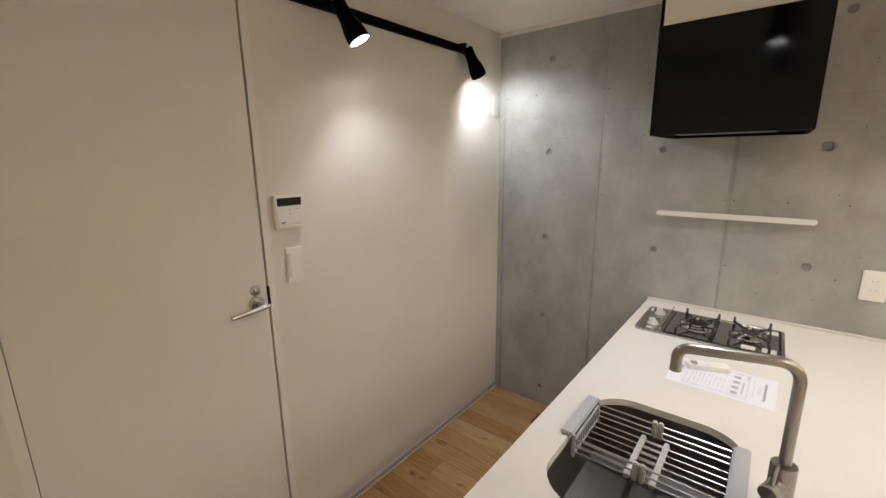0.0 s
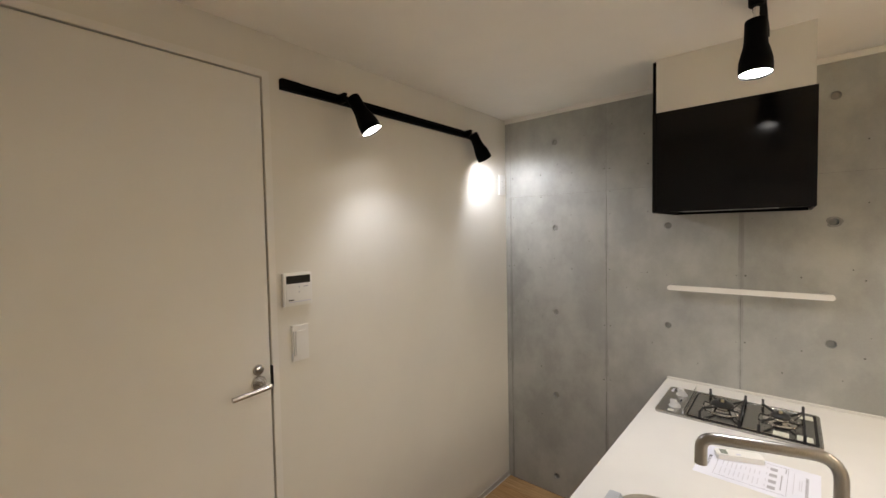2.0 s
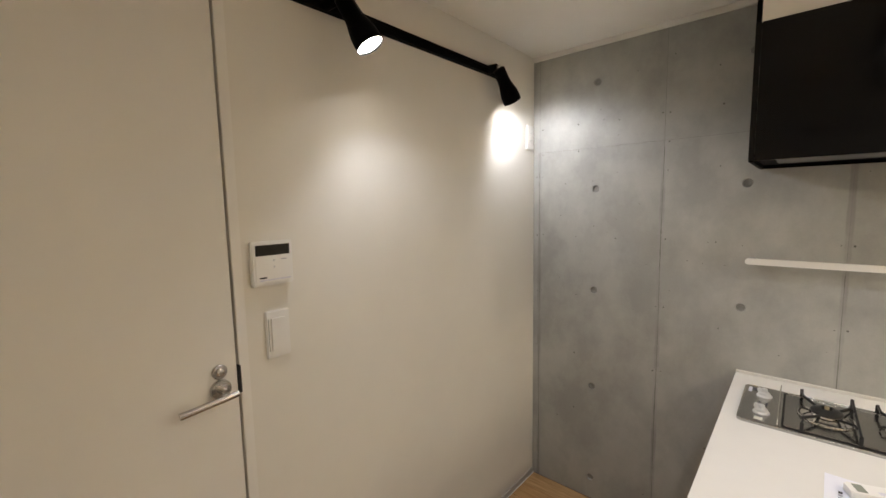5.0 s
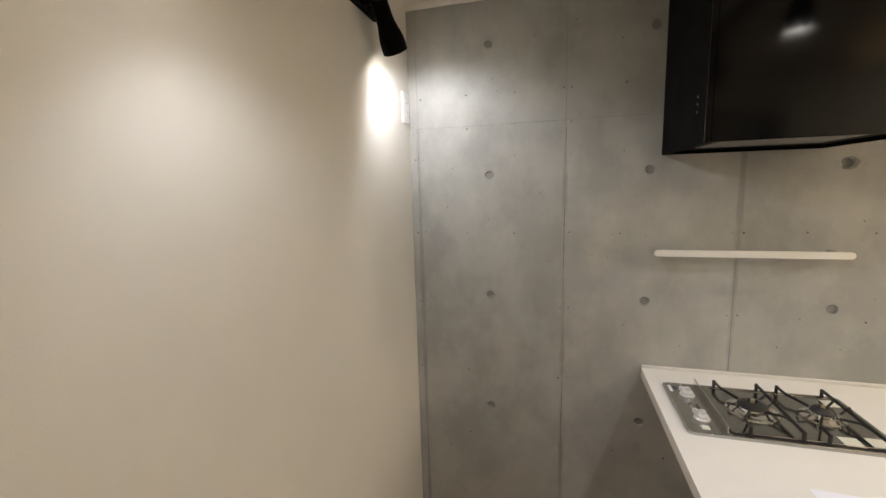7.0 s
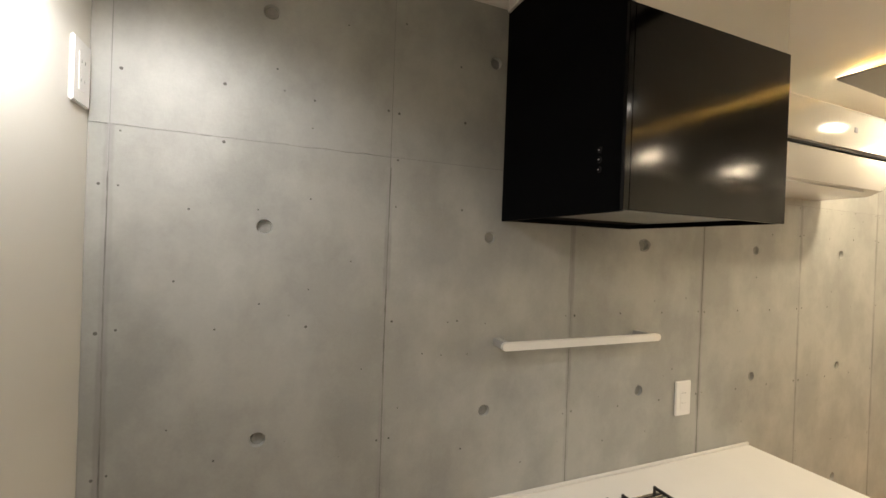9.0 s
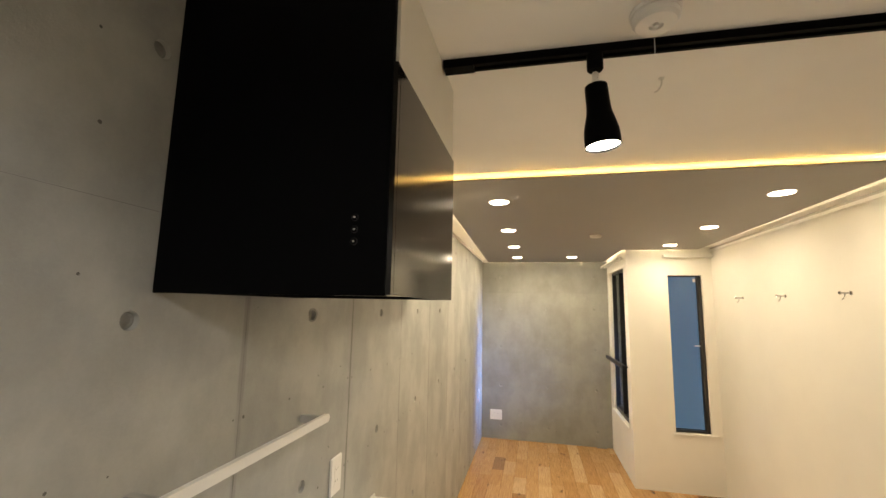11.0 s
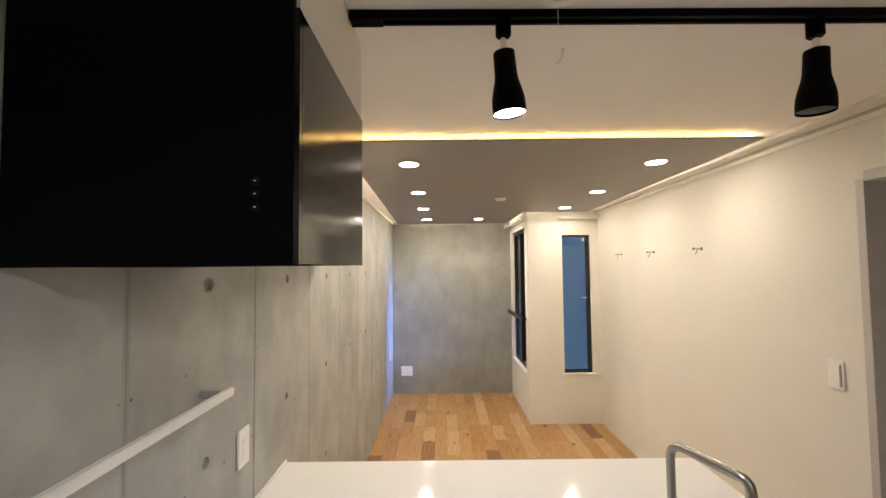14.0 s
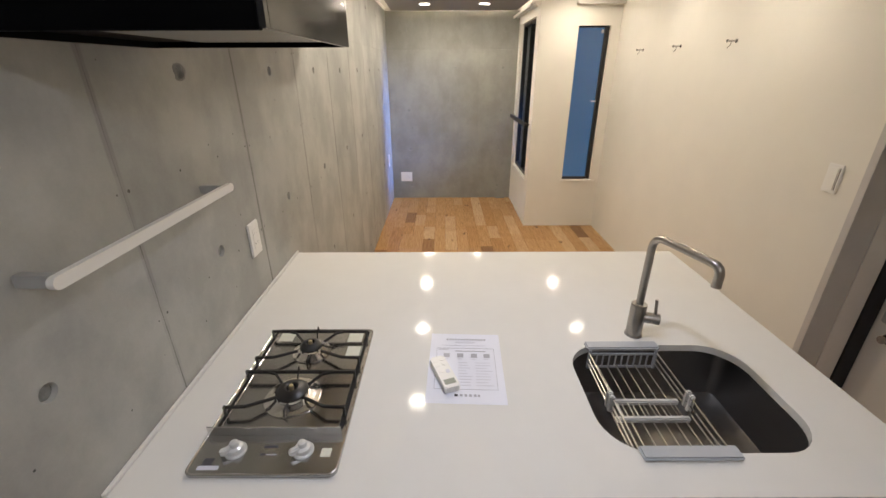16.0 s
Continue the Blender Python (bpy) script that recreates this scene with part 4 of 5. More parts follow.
def range_hood():
    ob = thing("range_hood", ((HX0 + HX1) / 2, N, HZ0), "black box range hood on the concrete wall", "range hood")
    child("front_panel", box(HX0, HX0 + 0.012, HY + 0.0095, N - 0.001, HZ0, CEIL_L - 0.006, 0.001), "matte_black", ob, "matte black tall front panel")
    t, HN = 0.010, N - 0.001
    child("side_panel", box(HX0 + 0.0155, HX1, HY + 0.001, HY + t, HZ0 + 0.002, HZ1, 0.0012), "hood_gloss", ob, "glossy dark steel side panel")
    child("edge_strip", box(HX0 + 0.0005, HX0 + 0.0145, HY + 0.0005, HY + 0.0090, HZ0 + 0.002, HZ1, 0.0008), "hood_gloss", ob)
    child("back_panel", box(HX1 - t, HX1, HY + t + 0.001, HN, HZ0 + 0.002, HZ1, 0.001), "matte_black", ob)
    child("top", box(HX0 + 0.0125, HX1 - t - 0.001, HY + t + 0.001, HN, HZ1 - 0.010, HZ1 - 0.001), "matte_black", ob)
    child("underside", box(HX0 + 0.0125, HX1 - t - 0.001, HY + t + 0.001, HN, HZ0 + 0.014, HZ0 + 0.022), "matte_black", ob)
    child("rear_rim", box(HX0 + 0.0125, HX1 - t - 0.001, HN - 0.014, HN, HZ0 + 0.001, HZ0 + 0.0135), "matte_black", ob)
    child("filter_plate", box(HX0 + 0.06, HX1 - 0.10, HY + 0.035, HN - 0.16, HZ0 + 0.008, HZ0 + 0.012, 0.002), "filter_steel", ob, "grey steel filter plate")
    for x in (HX0 + 0.08, HX1 - 0.09):
        child("filter_clip", box(x - 0.01, x + 0.01, HY + 0.16, HY + 0.20, HZ0 + 0.0118, HZ0 + 0.0142), "bracket_grey", ob)
    for z in (1.797, 1.777, 1.757):
        at = Matrix.Translation((HX0 + 0.0005, 1.900, z)) @ frame_to((-1, 0, 0))
        b = child("button", lathe([(0.0062, 0), (0.0062, 0.002), (0.0054, 0.003)], 18, at), "rubber_black", ob, "small black push button")
        child("button_face", lathe([(0.0053, 0.0028), (0.0050, 0.0034)], 16, at), "matte_black", b)
        child("symbol", box(HX0 - 0.0036, HX0 - 0.0028, 1.8981, 1.9019, z - 0.0010, z + 0.0010), "white_plastic", b)


range_hood()
_bm = box(HX0 + 0.014, HX1 - 0.006, HY + 0.004, N - 0.0005, HZ1 + 0.0005, CEIL_L - 0.0005)
solid("duct_boxing", _bm, "wallpaper", "cream papered boxing above the range hood", "boxing", "structure")


# ---- the counter ----
CX0, CX1, CY0, CZ = -0.485, 0.702, 0.569, 0.850
SINK = (-0.384, 0.001, 0.750, 1.248, 0.108)


def counter():
    ob = thing("worktop", ((CX0 + CX1) / 2, 1.4, CZ - 0.04), "pale polished stone worktop with a sink cut-out", "worktop")
    inner = rounded(SINK[0], SINK[1], SINK[2], SINK[3], SINK[4], 8)
    cx, cy = (SINK[0] + SINK[1]) / 2, (SINK[2] + SINK[3]) / 2
    yb = 1.30
    bm = bmesh.new()
    # ring between the cut-out and a rectangle round it
    def edge_point(x, y):
        dx, dy = x - cx, y - cy
        s = min(((CX1 if dx > 0 else CX0) - cx) / dx if abs(dx) > 1e-6 else 9, ((yb if dy > 0 else CY0) - cy) / dy if abs(dy) > 1e-6 else 9)
        return (cx + dx * s, cy + dy * s)
    outer = [edge_point(*p) for p in inner]
    corners = [(CX1, yb), (CX0, yb), (CX0, CY0), (CX1, CY0)]
    for c in corners:
        i = min(range(len(outer)), key=lambda k: (outer[k][0] - c[0]) ** 2 + (outer[k][1] - c[1]) ** 2)
        outer[i] = c
    th = 0.036
    rings = {}
    for key, pts, z in (("it", inner, CZ), ("ot", outer, CZ), ("ib", inner, CZ - 0.022), ("ob", outer, CZ - th)):
        rings[key] = [bm.verts.new((x, y, z)) for x, y in pts]
    n = len(inner)
    for a, b in (("it", "ot"), ("ib", "it"), ("ob", "ib")):
        for i in range(n):
            bm.faces.new((rings[a][i], rings[a][(i + 1) % n], rings[b][(i + 1) % n], rings[b][i]))
    for i in range(n):
        j = (i + 1) % n
        if not (abs(outer[i][1] - yb) < 1e-6 and abs(outer[j][1] - yb) < 1e-6):
            bm.faces.new((rings["ob"][i], rings["ob"][j], rings["ot"][j], rings["ot"][i]))
    r = [bm.verts.new(p) for p in ((CX0, yb, CZ), (CX1, yb, CZ), (CX1, N - 0.001, CZ), (CX0, N - 0.001, CZ), (CX0, yb, CZ - th), (CX1, yb, CZ - th), (CX1, N - 0.001, CZ - th), (CX0, N - 0.001, CZ - th))]
    for q in ((0, 1, 2, 3), (4, 5, 6, 7), (1, 2, 6, 5), (2, 3, 7, 6), (3, 0, 4, 7)):
        bm.faces.new([r[k] for k in q])
    bmesh.ops.remove_doubles(bm, verts=bm.verts, dist=1e-5)
    child("slab", bm, "quartz", ob, smooth=30)
    child("upstand", box(CX0, CX1, N - 0.010, N - 0.0012, CZ + 0.0005, CZ + 0.012, 0.002), "quartz", ob)


counter()


def cabinets():
    edges = [CY0 + 0.02, 1.262, 1.774, N - 0.004]
    x0 = CX0 + 0.285
    for i, (a, b) in enumerate(zip(edges, edges[1:])):
        top = 0.60 if i == 0 else 0.811
        ob = thing("base_cabinet", (0, (a + b) / 2, 0), "white flat-front base cabinet under the worktop", "cabinet", "base cabinets")
        child("body", box(x0, CX1 - 0.02, a + 0.001, b - 0.001, 0.09, top), "cabinet_white", ob)
        if i == 0:
            child("side", box(x0, CX1 - 0.02, a + 0.001, a + 0.018, 0.601, 0.811), "cabinet_white", ob)
            child("back", box(CX1 - 0.038, CX1 - 0.02, a + 0.019, b - 0.001, 0.601, 0.811), "cabinet_white", ob)
        child("door", box(x0 - 0.019, x0 - 0.001, a + 0.003, b - 0.003, 0.10, top - 0.016, 0.001), "cabinet_white", ob)
        child("plinth", box(x0 + 0.045, CX1 - 0.03, a + 0.001, b - 0.001, 0, 0.089), "plinth_dark", ob)


cabinets()


def sink():
    x0, x1, y0, y1, r = SINK
    ob = thing("sink", ((x0 + x1) / 2, (y0 + y1) / 2, CZ - 0.2), "dark brushed steel undermount sink", "sink")
    prof = ((-0.003, CZ - 0.0228, 0.034), (-0.003, CZ - 0.060, 0.033), (0.002, CZ - 0.168, 0.026), (0.006, CZ - 0.180, 0.022), (0.018, CZ - 0.186, 0.014), (0.10, CZ - 0.1875, 0.010))
    bm = bmesh.new()

    def shell(rows):
        rings = [[bm.verts.new((x, y, z)) for x, y in rounded(x0 + ins, x1 - ins, y0 + ins, y1 - ins, rr, 8)] for ins, z, rr in rows]
        k = len(rings[0])
        for a, b in zip(rings, rings[1:]):
            for i in range(k):
                bm.faces.new((a[i], a[(i + 1) % k], b[(i + 1) % k], b[i]))
        mid = bm.verts.new(((x0 + x1) / 2, (y0 + y1) / 2, rows[-1][1]))
        for i in range(k):
            bm.faces.new((rings[-1][i], rings[-1][(i + 1) % k], mid))
        return rings[0]

    inside = shell(prof)
    outside = shell([(ins - 0.002, z - 0.002, rr + 0.002) for ins, z, rr in prof])
    for i in range(len(inside)):
        j = (i + 1) % len(inside)
        bm.faces.new((inside[i], inside[j], outside[j], outside[i]))
    child("bowl", bm, "sink_steel", ob, smooth=40)
    at = Matrix.Translation((-0.06, 0.92, CZ - 0.1868))
    child("drain", lathe([(0.055, 0), (0.055, 0.003), (0.046, 0.004), (0.040, -0.0002 + 0.001), (0.001, 0.001)], 28, at, cap=False), "chrome", ob)


sink()


def sink_basket():
    """A wire drainer hung over the sink by two grey end bars."""
    xa, xb = -0.406, 0.009
    y0, y1 = 0.970, 1.184
    ob = thing("sink_basket", ((xa + xb) / 2, (y0 + y1) / 2, CZ), "extendable wire sink basket with grey plastic ends", "dish basket")
    top, low = CZ + 0.004, CZ - 0.062
    for x, s in ((xa, 1), (xb, -1)):
        a, b = sorted((x, x + s * 0.036))
        child("end_bar", box(a, b, y0 - 0.002, y1 + 0.002, CZ + 0.0003, CZ + 0.011, 0.004), "grey_plastic", ob, "grey plastic end bar")
        xi = x + s * 0.034
        for z in (CZ - 0.012, CZ - 0.058):
            c, d = sorted((xi, xi + s * 0.004))
            child("end_rail", box(c, d, y0 + 0.008, y1 - 0.008, z - 0.004, z + 0.005, 0.001), "grey_plastic", ob)
        for i in range(11):
            y = y0 + 0.012 + i * (y1 - y0 - 0.024) / 10
            c, d = sorted((xi, xi + s * 0.004))
            child("end_slat", box(c, d, y - 0.002, y + 0.002, CZ - 0.054, CZ - 0.016), "grey_plastic", ob)
        for y in (y0 + 0.008, y1 - 0.008):
            c, d = sorted((xi - s * 0.004, xi + s * 0.006))
            child("end_post", box(c, d, y - 0.004, y + 0.004, CZ - 0.063, CZ + 0.004, 0.001), "grey_plastic", ob)
    xm0, xm1 = -0.235, -0.175
    for i in range(7):
        y = y0 + 0.022 + i * (y1 - y0 - 0.044) / 6
        child("wire", tube([(xa + 0.036, y, CZ - 0.058), (xm1 + 0.01, y, CZ - 0.058)], 0.0019, 8), "wire_steel", ob)
    for i in range(6):
        y = y0 + 0.036 + i * (y1 - y0 - 0.072) / 5
        child("wire", tube([(xm0 - 0.01, y, CZ - 0.053), (xb - 0.036, y, CZ - 0.053)], 0.0019, 8), "wire_steel", ob)
    for y in (y0 + 0.006, y1 - 0.006):
        for z in (CZ - 0.008, CZ - 0.028, CZ - 0.046):
            child("side_wire", tube([(xa + 0.036, y, z), (xb - 0.036, y, z)], 0.0024, 8), "wire_steel", ob)
    for x in (xm0, xm1):
        child("slide_bar", box(x - 0.007, x + 0.007, y0 + 0.010, y1 - 0.010, CZ - 0.063, CZ - 0.048, 0.003), "clip_grey", ob, "pale grey plastic slide bar")
    for y in (y0 + 0.004, y1 - 0.004):
        for x in (-0.212, -0.196):
            child("clip", box(x - 0.0065, x + 0.0065, y - 0.007, y + 0.007, CZ - 0.050, CZ + 0.002, 0.003), "clip_grey", ob, "pale grey plastic clip")


sink_basket()


def tap():
    x, y = 0.059, 1.012
    ob = thing("kitchen_tap", (x, y, CZ), "brushed steel swivel kitchen tap", "tap")
    at = Matrix.Translation((x, y, CZ))
    child("base", lathe([(0.0265, 0.0005), (0.0265, 0.004), (0.0235, 0.005), (0.0235, 0.108), (0.0225, 0.112), (0.0135, 0.1125)], 32, at), "tap_steel", ob)
    path = bend([(x, y, CZ + 0.110), (x, y, CZ + 0.338), (-0.149, 0.950, CZ + 0.338), (-0.149, 0.950, CZ + 0.286)], 0.046, 10)
    child("spout", tube(path, 0.0112, 20), "tap_steel", ob)
    child("aerator", lathe([(0.0116, 0), (0.0116, 0.006), (0.0095, 0.006)], 20, Matrix.Translation((-0.149, 0.950, CZ + 0.284))), "tap_steel", ob)
    d = Vector((-0.35, -0.94, 0)).normalized()
    c = Vector((x, y, CZ + 0.068))
    child("valve", lathe([(0.0175, 0.018), (0.0175, 0.040), (0.0165, 0.0405), (0.0165, 0.042), (0.0178, 0.0425), (0.0178, 0.062), (0.016, 0.064)], 28, Matrix.Translation(c) @ frame_to(d)), "tap_steel", ob)
    e = c + d * 0.050
    child("lever", tube([e + Vector((0, 0, 0.012)), e + Vector((0.004, 0.004, 0.064))], 0.0045, 12), "tap_steel", ob, "thin steel lever")


tap()


def gas_stove():
    x0, x1, y0, y1 = -0.441, 0.078, 1.838, 2.156
    z = CZ
    ob = thing("gas_hob", ((x0 + x1) / 2, (y0 + y1) / 2, z), "two-burner built-in steel gas hob", "gas hob")
    bm = prism(rounded(x0, x1, y0, y1, 0.018), z + 0.0003, z + 0.008)
    child("rim", bm, "brushed_steel", ob, "brushed steel rim and control strip")
    xs = x0 + 0.128
    child("top_plate", prism(rounded(xs - 0.010, x1 - 0.020, y0 + 0.022, y1 - 0.022, 0.010), z + 0.0087, z + 0.0097), "burner_plate", ob, "grey steel burner plate")
    child("channel", prism(rounded(xs - 0.016, x1 - 0.011, y0 + 0.011, y1 - 0.011, 0.012), z + 0.0080, z + 0.0086), "gap_black", ob)
    child("rim_bead", tube([(x, y, z + 0.0075) for x, y in rounded(x0 + 0.003, x1 - 0.003, y0 + 0.003, y1 - 0.003, 0.017)], 0.0022, 8, closed=True), "hob_rim", ob, "bright rounded steel edge")
    child("guard", box(xs - 0.026, xs - 0.023, y0 + 0.010, y1 - 0.002, z + 0.008, z + 0.032, 0.001), "ring_steel", ob, "upright polished steel guard strip")
    # burners
    yc = (y0 + y1) / 2
    for bx, by, s in ((-0.222, yc + 0.001, 1.0), (-0.038, yc + 0.007, 0.78)):
        at = Matrix.Translation((bx, by, z + 0.0096))
        child("drip_ring", lathe([(0.071 * s, 0), (0.070 * s, 0.0035), (0.066 * s, 0.0050), (0.062 * s, 0.0042), (0.050 * s, 0.0090), (0.040 * s, 0.0125)], 40, at, cap=False), "ring_steel", ob, "bright steel drip ring")
        bb = child("burner_base", lathe([(0.038 * s, 0), (0.040 * s, 0.012), (0.037 * s, 0.016)], 36, at), "chrome", ob)
        child("burner_cap", lathe([(0.037 * s, 0.0165), (0.0405 * s, 0.020), (0.039 * s, 0.025), (0.029 * s, 0.032), (0.017 * s, 0.035), (0.014 * s, 0.033), (0.013 * s, 0.024), (0.001, 0.022)], 36, at, cap=False), "burner_black", bb, "black burner cap")
        child("thermo_pin", lathe([(0.006, 0.022), (0.006, 0.038), (0.005, 0.040)], 16, at), "brass", bb)
        child("igniter", tube([(bx - 0.030 * s, by - 0.038 * s, z + 0.0096), (bx - 0.030 * s, by - 0.038 * s, z + 0.030)], 0.0016, 6), "white_plastic_worn", ob)
        # pan support: low side rails, a raised cross bar, legs and arms
        hx, top = 0.067, z + 0.034
        sides = ((-1, y0 + 0.016), (1, y1 - 0.016))
        g = child("pan_support", tube([(bx + hx, y0 + 0.013, top), (bx + hx, y1 - 0.013, top)], 0, flat=(0.0028, 0.0042)), "cast_iron", ob, "black iron pan support", smooth=None)
        for sy, ye in sides:
            for fx in (hx, -0.059):
                child("leg", box(bx + fx - 0.0045, bx + fx + 0.0045, ye - 0.0026, ye + 0.0026, z + 0.0088, top + 0.004, 0.0008), "cast_iron", g)
                child("foot", box(bx + fx - 0.0065, bx + fx + 0.0065, ye - 0.0036, ye + 0.0036, z + 0.0087, z + 0.0135, 0.0012), "rubber_black", g)
            child("finger", tube([(bx + hx - 0.003, by + sy * 0.082, top), (bx + 0.058, by + sy * 0.062, top), (bx + 0.026, by + sy * 0.032, top - 0.008)], 0, flat=(0.0022, 0.0034)), "cast_iron", g, smooth=None)
            child("finger", tube([(bx - 0.059, ye + sy * 0.002, top), (bx - 0.056, ye - sy * 0.050, top), (bx - 0.018, by + sy * 0.034, top - 0.008)], 0, flat=(0.0024, 0.0036)), "cast_iron", g, smooth=None)
        child("finger", tube([(bx - hx, yc, z + 0.012), (bx - hx + 0.006, yc, top - 0.006), (bx - 0.034, yc, top - 0.010)], 0, flat=(0.0016, 0.0024)), "cast_iron", g, smooth=None)
        child("spike", tube([(bx + hx, yc, top), (bx + hx - 0.006, yc, top + 0.020), (bx + 0.040, yc, top - 0.006)], 0, flat=(0.0016, 0.0020)), "cast_iron", g, smooth=None)
    # pressed edge of the burner plate along the two channels
    for ye in (y0 + 0.0225, y1 - 0.0225):
        child("plate_lip", tube([(xs - 0.004, ye, z + 0.0105), (x1 - 0.022, ye, z + 0.0105)], 0.0013, 8), "ring_steel", ob)
    # knobs
    for ky in (y0 + 0.085, y1 - 0.085):
        at = Matrix.Translation((x0 + 0.060, ky, z + 0.008))
        child("knob_base", lathe([(0.023, 0), (0.023, 0.003), (0.021, 0.005)], 28, at), "knob_silver", ob)
        k = child("knob", lathe([(0.019, 0.004), (0.0165, 0.013), (0.010, 0.017), (0.0085, 0.026), (0.007, 0.027)], 28, at), "knob_silver", ob, "silver control knob")
        child("knob_grip", moved(box(-0.030, 0.004, -0.0065, 0.0065, 0.005, 0.021, 0.003), at @ Matrix.Rotation(radians(-52), 4, "Z")), "knob_silver", k)
    for lx, ly, w, h, mt in ((x0 + 0.032, y1 - 0.038, 0.018, 0.022, "print_dark"), (x0 + 0.018, y1 - 0.045, 0.010, 0.045, "print_light"), (x0 + 0.055, y0 + 0.034, 0.022, 0.022, "label_cream"), (x0 + 0.070, yc, 0.006, 0.030, "print_dark"), (x0 + 0.050, yc + 0.012, 0.006, 0.010, "print_dark"), (x0 + 0.050, yc - 0.008, 0.003, 0.022, "print_grey")):
        child("label", box(lx - w / 2, lx + w / 2, ly - h / 2, ly + h / 2, z + 0.0081, z + 0.0086), mt, ob)
    for lx, ly in ((0.030, y0 + 0.050), (-0.035, y0 + 0.042), (0.035, y1 - 0.055)):
        child("caution_label", box(lx - 0.022, lx + 0.022, ly - 0.022, ly + 0.022, z + 0.0096, z + 0.0100), "label_cream", ob, "pale caution label")


steel_material("ring_steel", (0.78, 0.76, 0.73), 0.16, (1, 1, 1))
steel_material("burner_plate", (0.37, 0.365, 0.355), 0.17, (1, 14, 1))
steel_material("hob_rim", (0.74, 0.72, 0.69), 0.22, (1, 14, 1))
gas_stove()


def leaflet():
    """A printed sheet lying on the worktop."""
    c = Vector((-0.0905, 1.5525, CZ + 0.0004))
    # local x to the reader's right, y to the top edge
    m = Matrix.Translation(c) @ Matrix.Rotation(radians(-92.3), 4, "Z")
    ob = thing("leaflet", c, "white printed information sheet on the worktop", "paper sheet")
    bm = bmesh.new()
    nx, ny = 8, 10
    g = [[bm.verts.new((-0.105 + 0.21 * i / nx, -0.1485 + 0.297 * j / ny, 0.0006 + 0.0012 * abs(math.sin(1.7 * i / nx + 2.1 * j / ny)) * (j / ny) ** 2)) for j in range(ny + 1)] for i in range(nx + 1)]
    for i in range(nx):
        for j in range(ny):
            bm.faces.new((g[i][j], g[i + 1][j], g[i + 1][j + 1], g[i][j + 1]))
    child("sheet", moved(bm, m), "paper", ob)

    def bar(x0, x1, y0, y1, material="print_grey", name="print"):
        child(name, moved(box(x0, x1, y0, y1, 0.0022, 0.0025), m), material, ob, smooth=None)

    rng = random.Random(3)
    for i in range(14):
        bar(-0.058 + i * 0.0088, -0.0515 + i * 0.0088, 0.115, 0.122, "print_grey")
    for k, yy in enumerate((0.106, 0.101)):
        bar(-0.03, 0.03, yy, yy + 0.0022, "print_light")
    bar(-0.070, 0.060, 0.088, 0.090, "print_light")
    for x0, x1, y0, y1 in ((-0.085, 0.085, 0.0745, 0.0755), (-0.085, 0.085, -0.0985, -0.0975), (-0.085, -0.084, -0.0985, 0.0755), (0.084, 0.085, -0.0985, 0.0755)):
        bar(x0, x1, y0, y1, "print_grey", "border")
    bar(-0.080, -0.050, 0.068, 0.071)
    bar(-0.030, 0.060, 0.060, 0.063)
    for x in (-0.055, -0.015, 0.025, 0.062):
        bar(x - 0.009, x + 0.009, 0.032, 0.050, "print_grey", "print_block")
        bar(x - 0.009, x + 0.004, 0.024, 0.027, "print_light")
    for j in range(9):
        yy = 0.008 - j * 0.0115
        bar(-0.020, -0.020 + rng.uniform(0.02, 0.04), yy, yy + 0.0025, "print_light")
        bar(0.028, 0.028 + rng.uniform(0.03, 0.05), yy, yy + 0.0025, "print_light")
    for x, w in ((-0.030, 0.009), (-0.016, 0.007), (-0.004, 0.007), (0.008, 0.007), (0.020, 0.007), (0.030, 0.006)):
        bar(x, x + w, -0.124, -0.116, "print_dark" if x < -0.02 else "print_grey")
    return ob


leaflet()


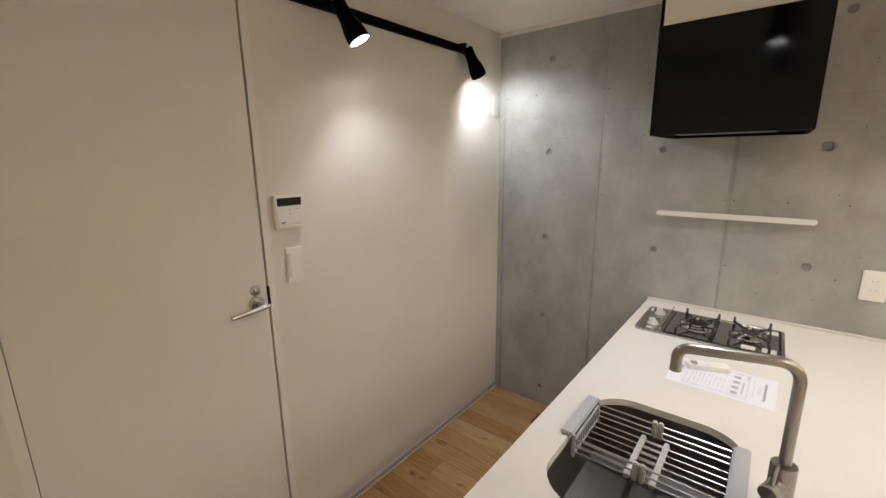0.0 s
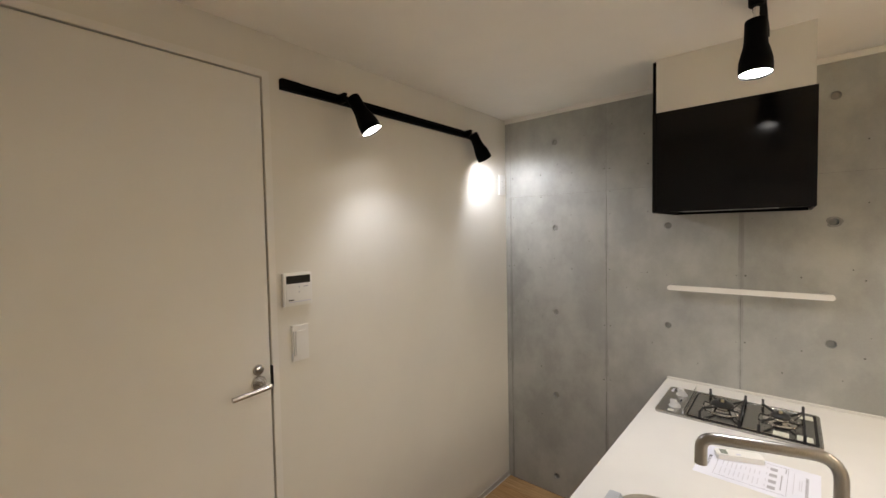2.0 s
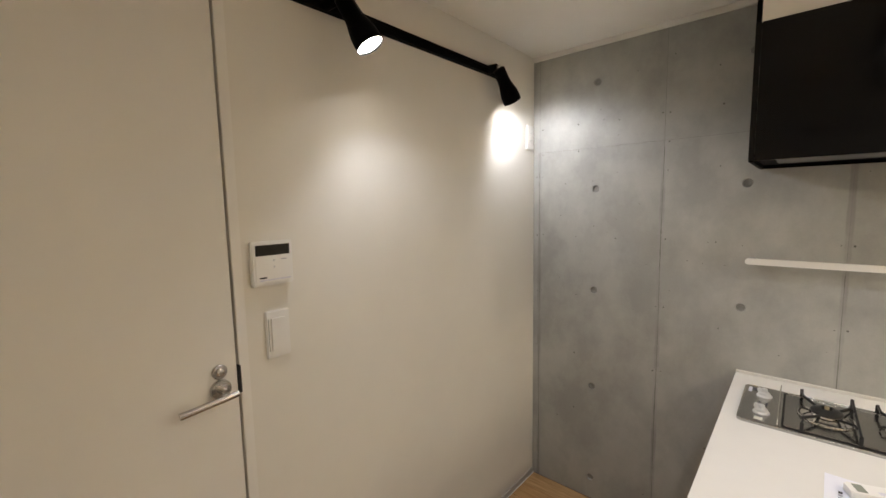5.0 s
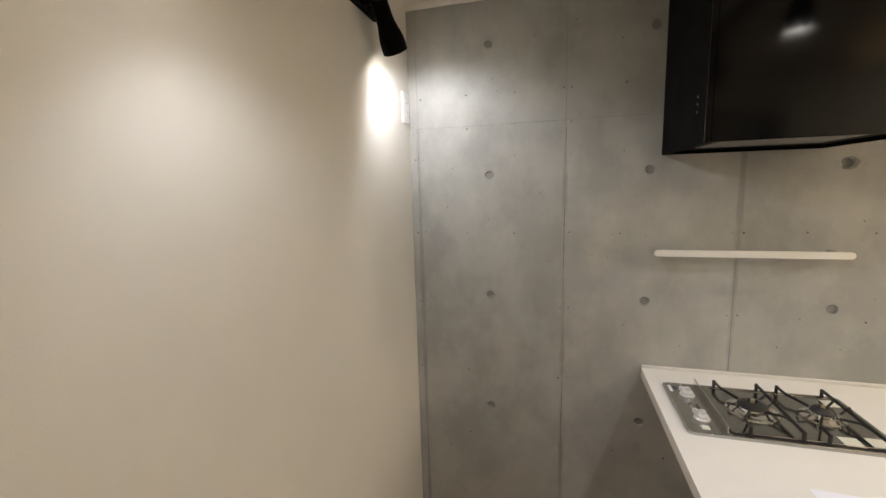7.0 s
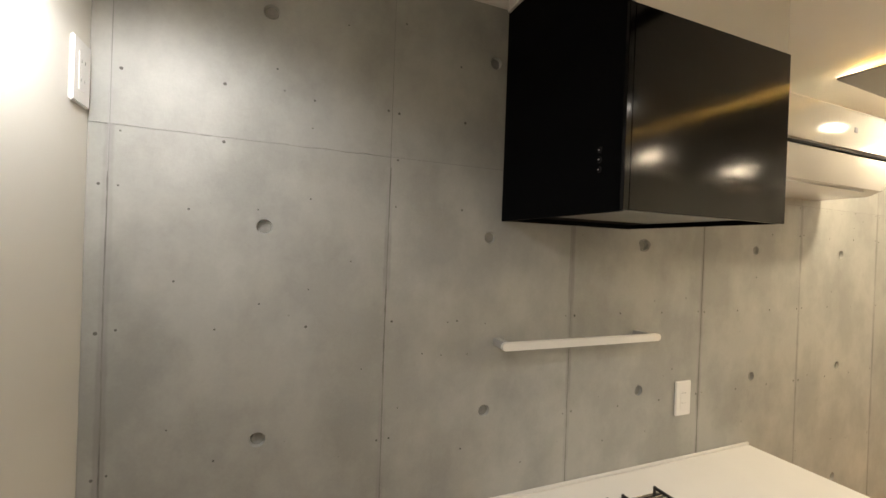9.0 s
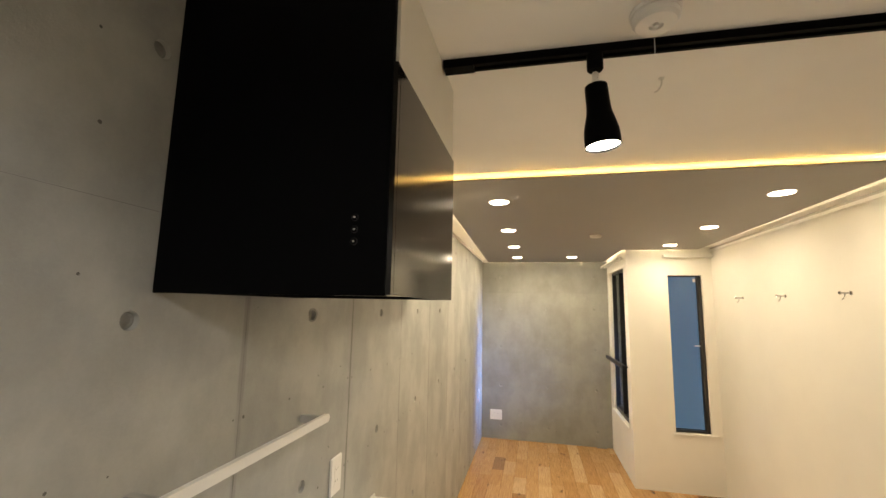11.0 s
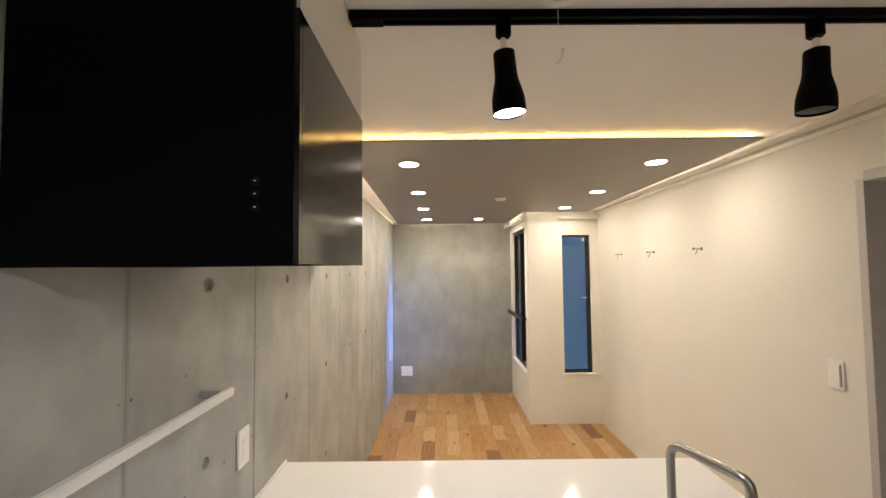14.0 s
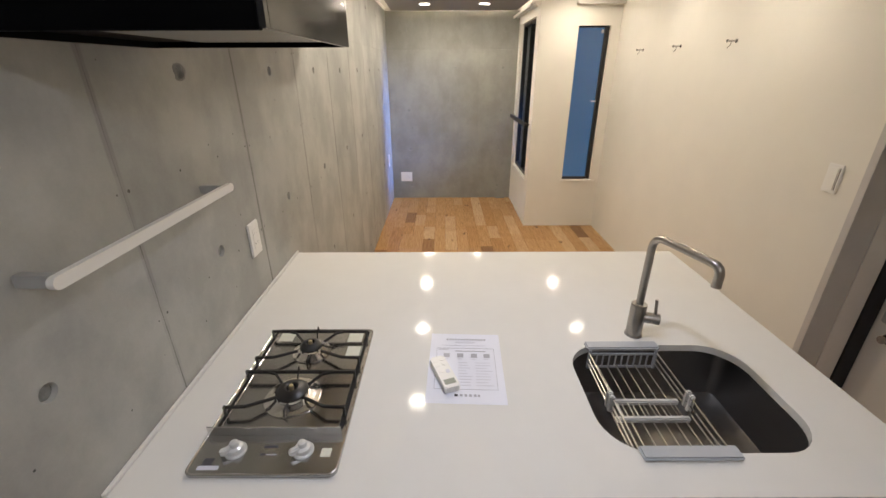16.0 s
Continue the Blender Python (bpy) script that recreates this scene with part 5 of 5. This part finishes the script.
def remote_control():
    c = Vector((-0.137, 1.613, CZ + 0.003))
    m = Matrix.Translation(c) @ Matrix.Rotation(radians(-70), 4, "Z") @ Matrix.Diagonal((0.9, 0.9, 0.9, 1))
    ob = thing("remote_control", c, "white air conditioner remote lying on the sheet", "remote control")
    bm = prism(rounded(-0.0235, 0.0235, -0.0725, 0.0725, 0.008), 0.0, 0.019)
    top = [e for e in bm.edges if all(v.co.z > 0.018 for v in e.verts)]
    bmesh.ops.bevel(bm, geom=top, offset=0.003, segments=2, affect="EDGES")
    child("body", moved(bm, m), "white_plastic", ob)
    child("display", moved(box(-0.017, 0.017, -0.058, -0.036, 0.0186, 0.0196, 0.0004), m), "lcd", ob, "grey liquid crystal display")
    for x, y, w, h in ((-0.011, 0.050, 0.013, 0.009), (0.010, 0.052, 0.013, 0.009), (-0.011, 0.030, 0.013, 0.012), (0.010, 0.030, 0.013, 0.012), (-0.010, 0.004, 0.013, 0.018), (0.010, -0.004, 0.011, 0.016)):
        child("key", moved(box(x - w / 2, x + w / 2, y - h / 2, y + h / 2, 0.0188, 0.0200, 0.0004), m), "print_light" if y < 0 else "white_plastic", ob)


remote_control()

# ---- floor planks ----
floor = bpy.data.objects["floor"]
_rng = random.Random(11)
PW = 0.1165
_meshes = {}
_y = N - 0.001
while _y > S - 0.30:
    _x = W + 0.001 - _rng.uniform(0, 0.6)
    while _x < E:
        _len = _rng.choice((0.36, 0.50, 0.60, 0.75, 0.90, 1.10))
        _a, _b = max(_x, W + 0.001), min(_x + _len, E + 0.012)
        _y0 = _y - PW
        if _b - _a > 0.05 and not (_a > BX + 0.1 and _y < BY - 0.05):
            _key = round(_b - _a, 3)
            if _key not in _meshes:
                _bm = box(0, _key - 0.0011, 0.0005, PW - 0.0005, -0.0118, 0.0, 0.0009, seg=1)
                _me = bpy.data.meshes.new("plank")
                _bm.to_mesh(_me)
                _bm.free()
                _me.materials.append(MATS["oak"])
                _meshes[_key] = _me
            _o = new("plank", _meshes[_key])
            _o.location = (_a, _y0, _rng.uniform(-0.0003, 0.0))
            _o.parent = floor
        _x += _len
    _y -= PW
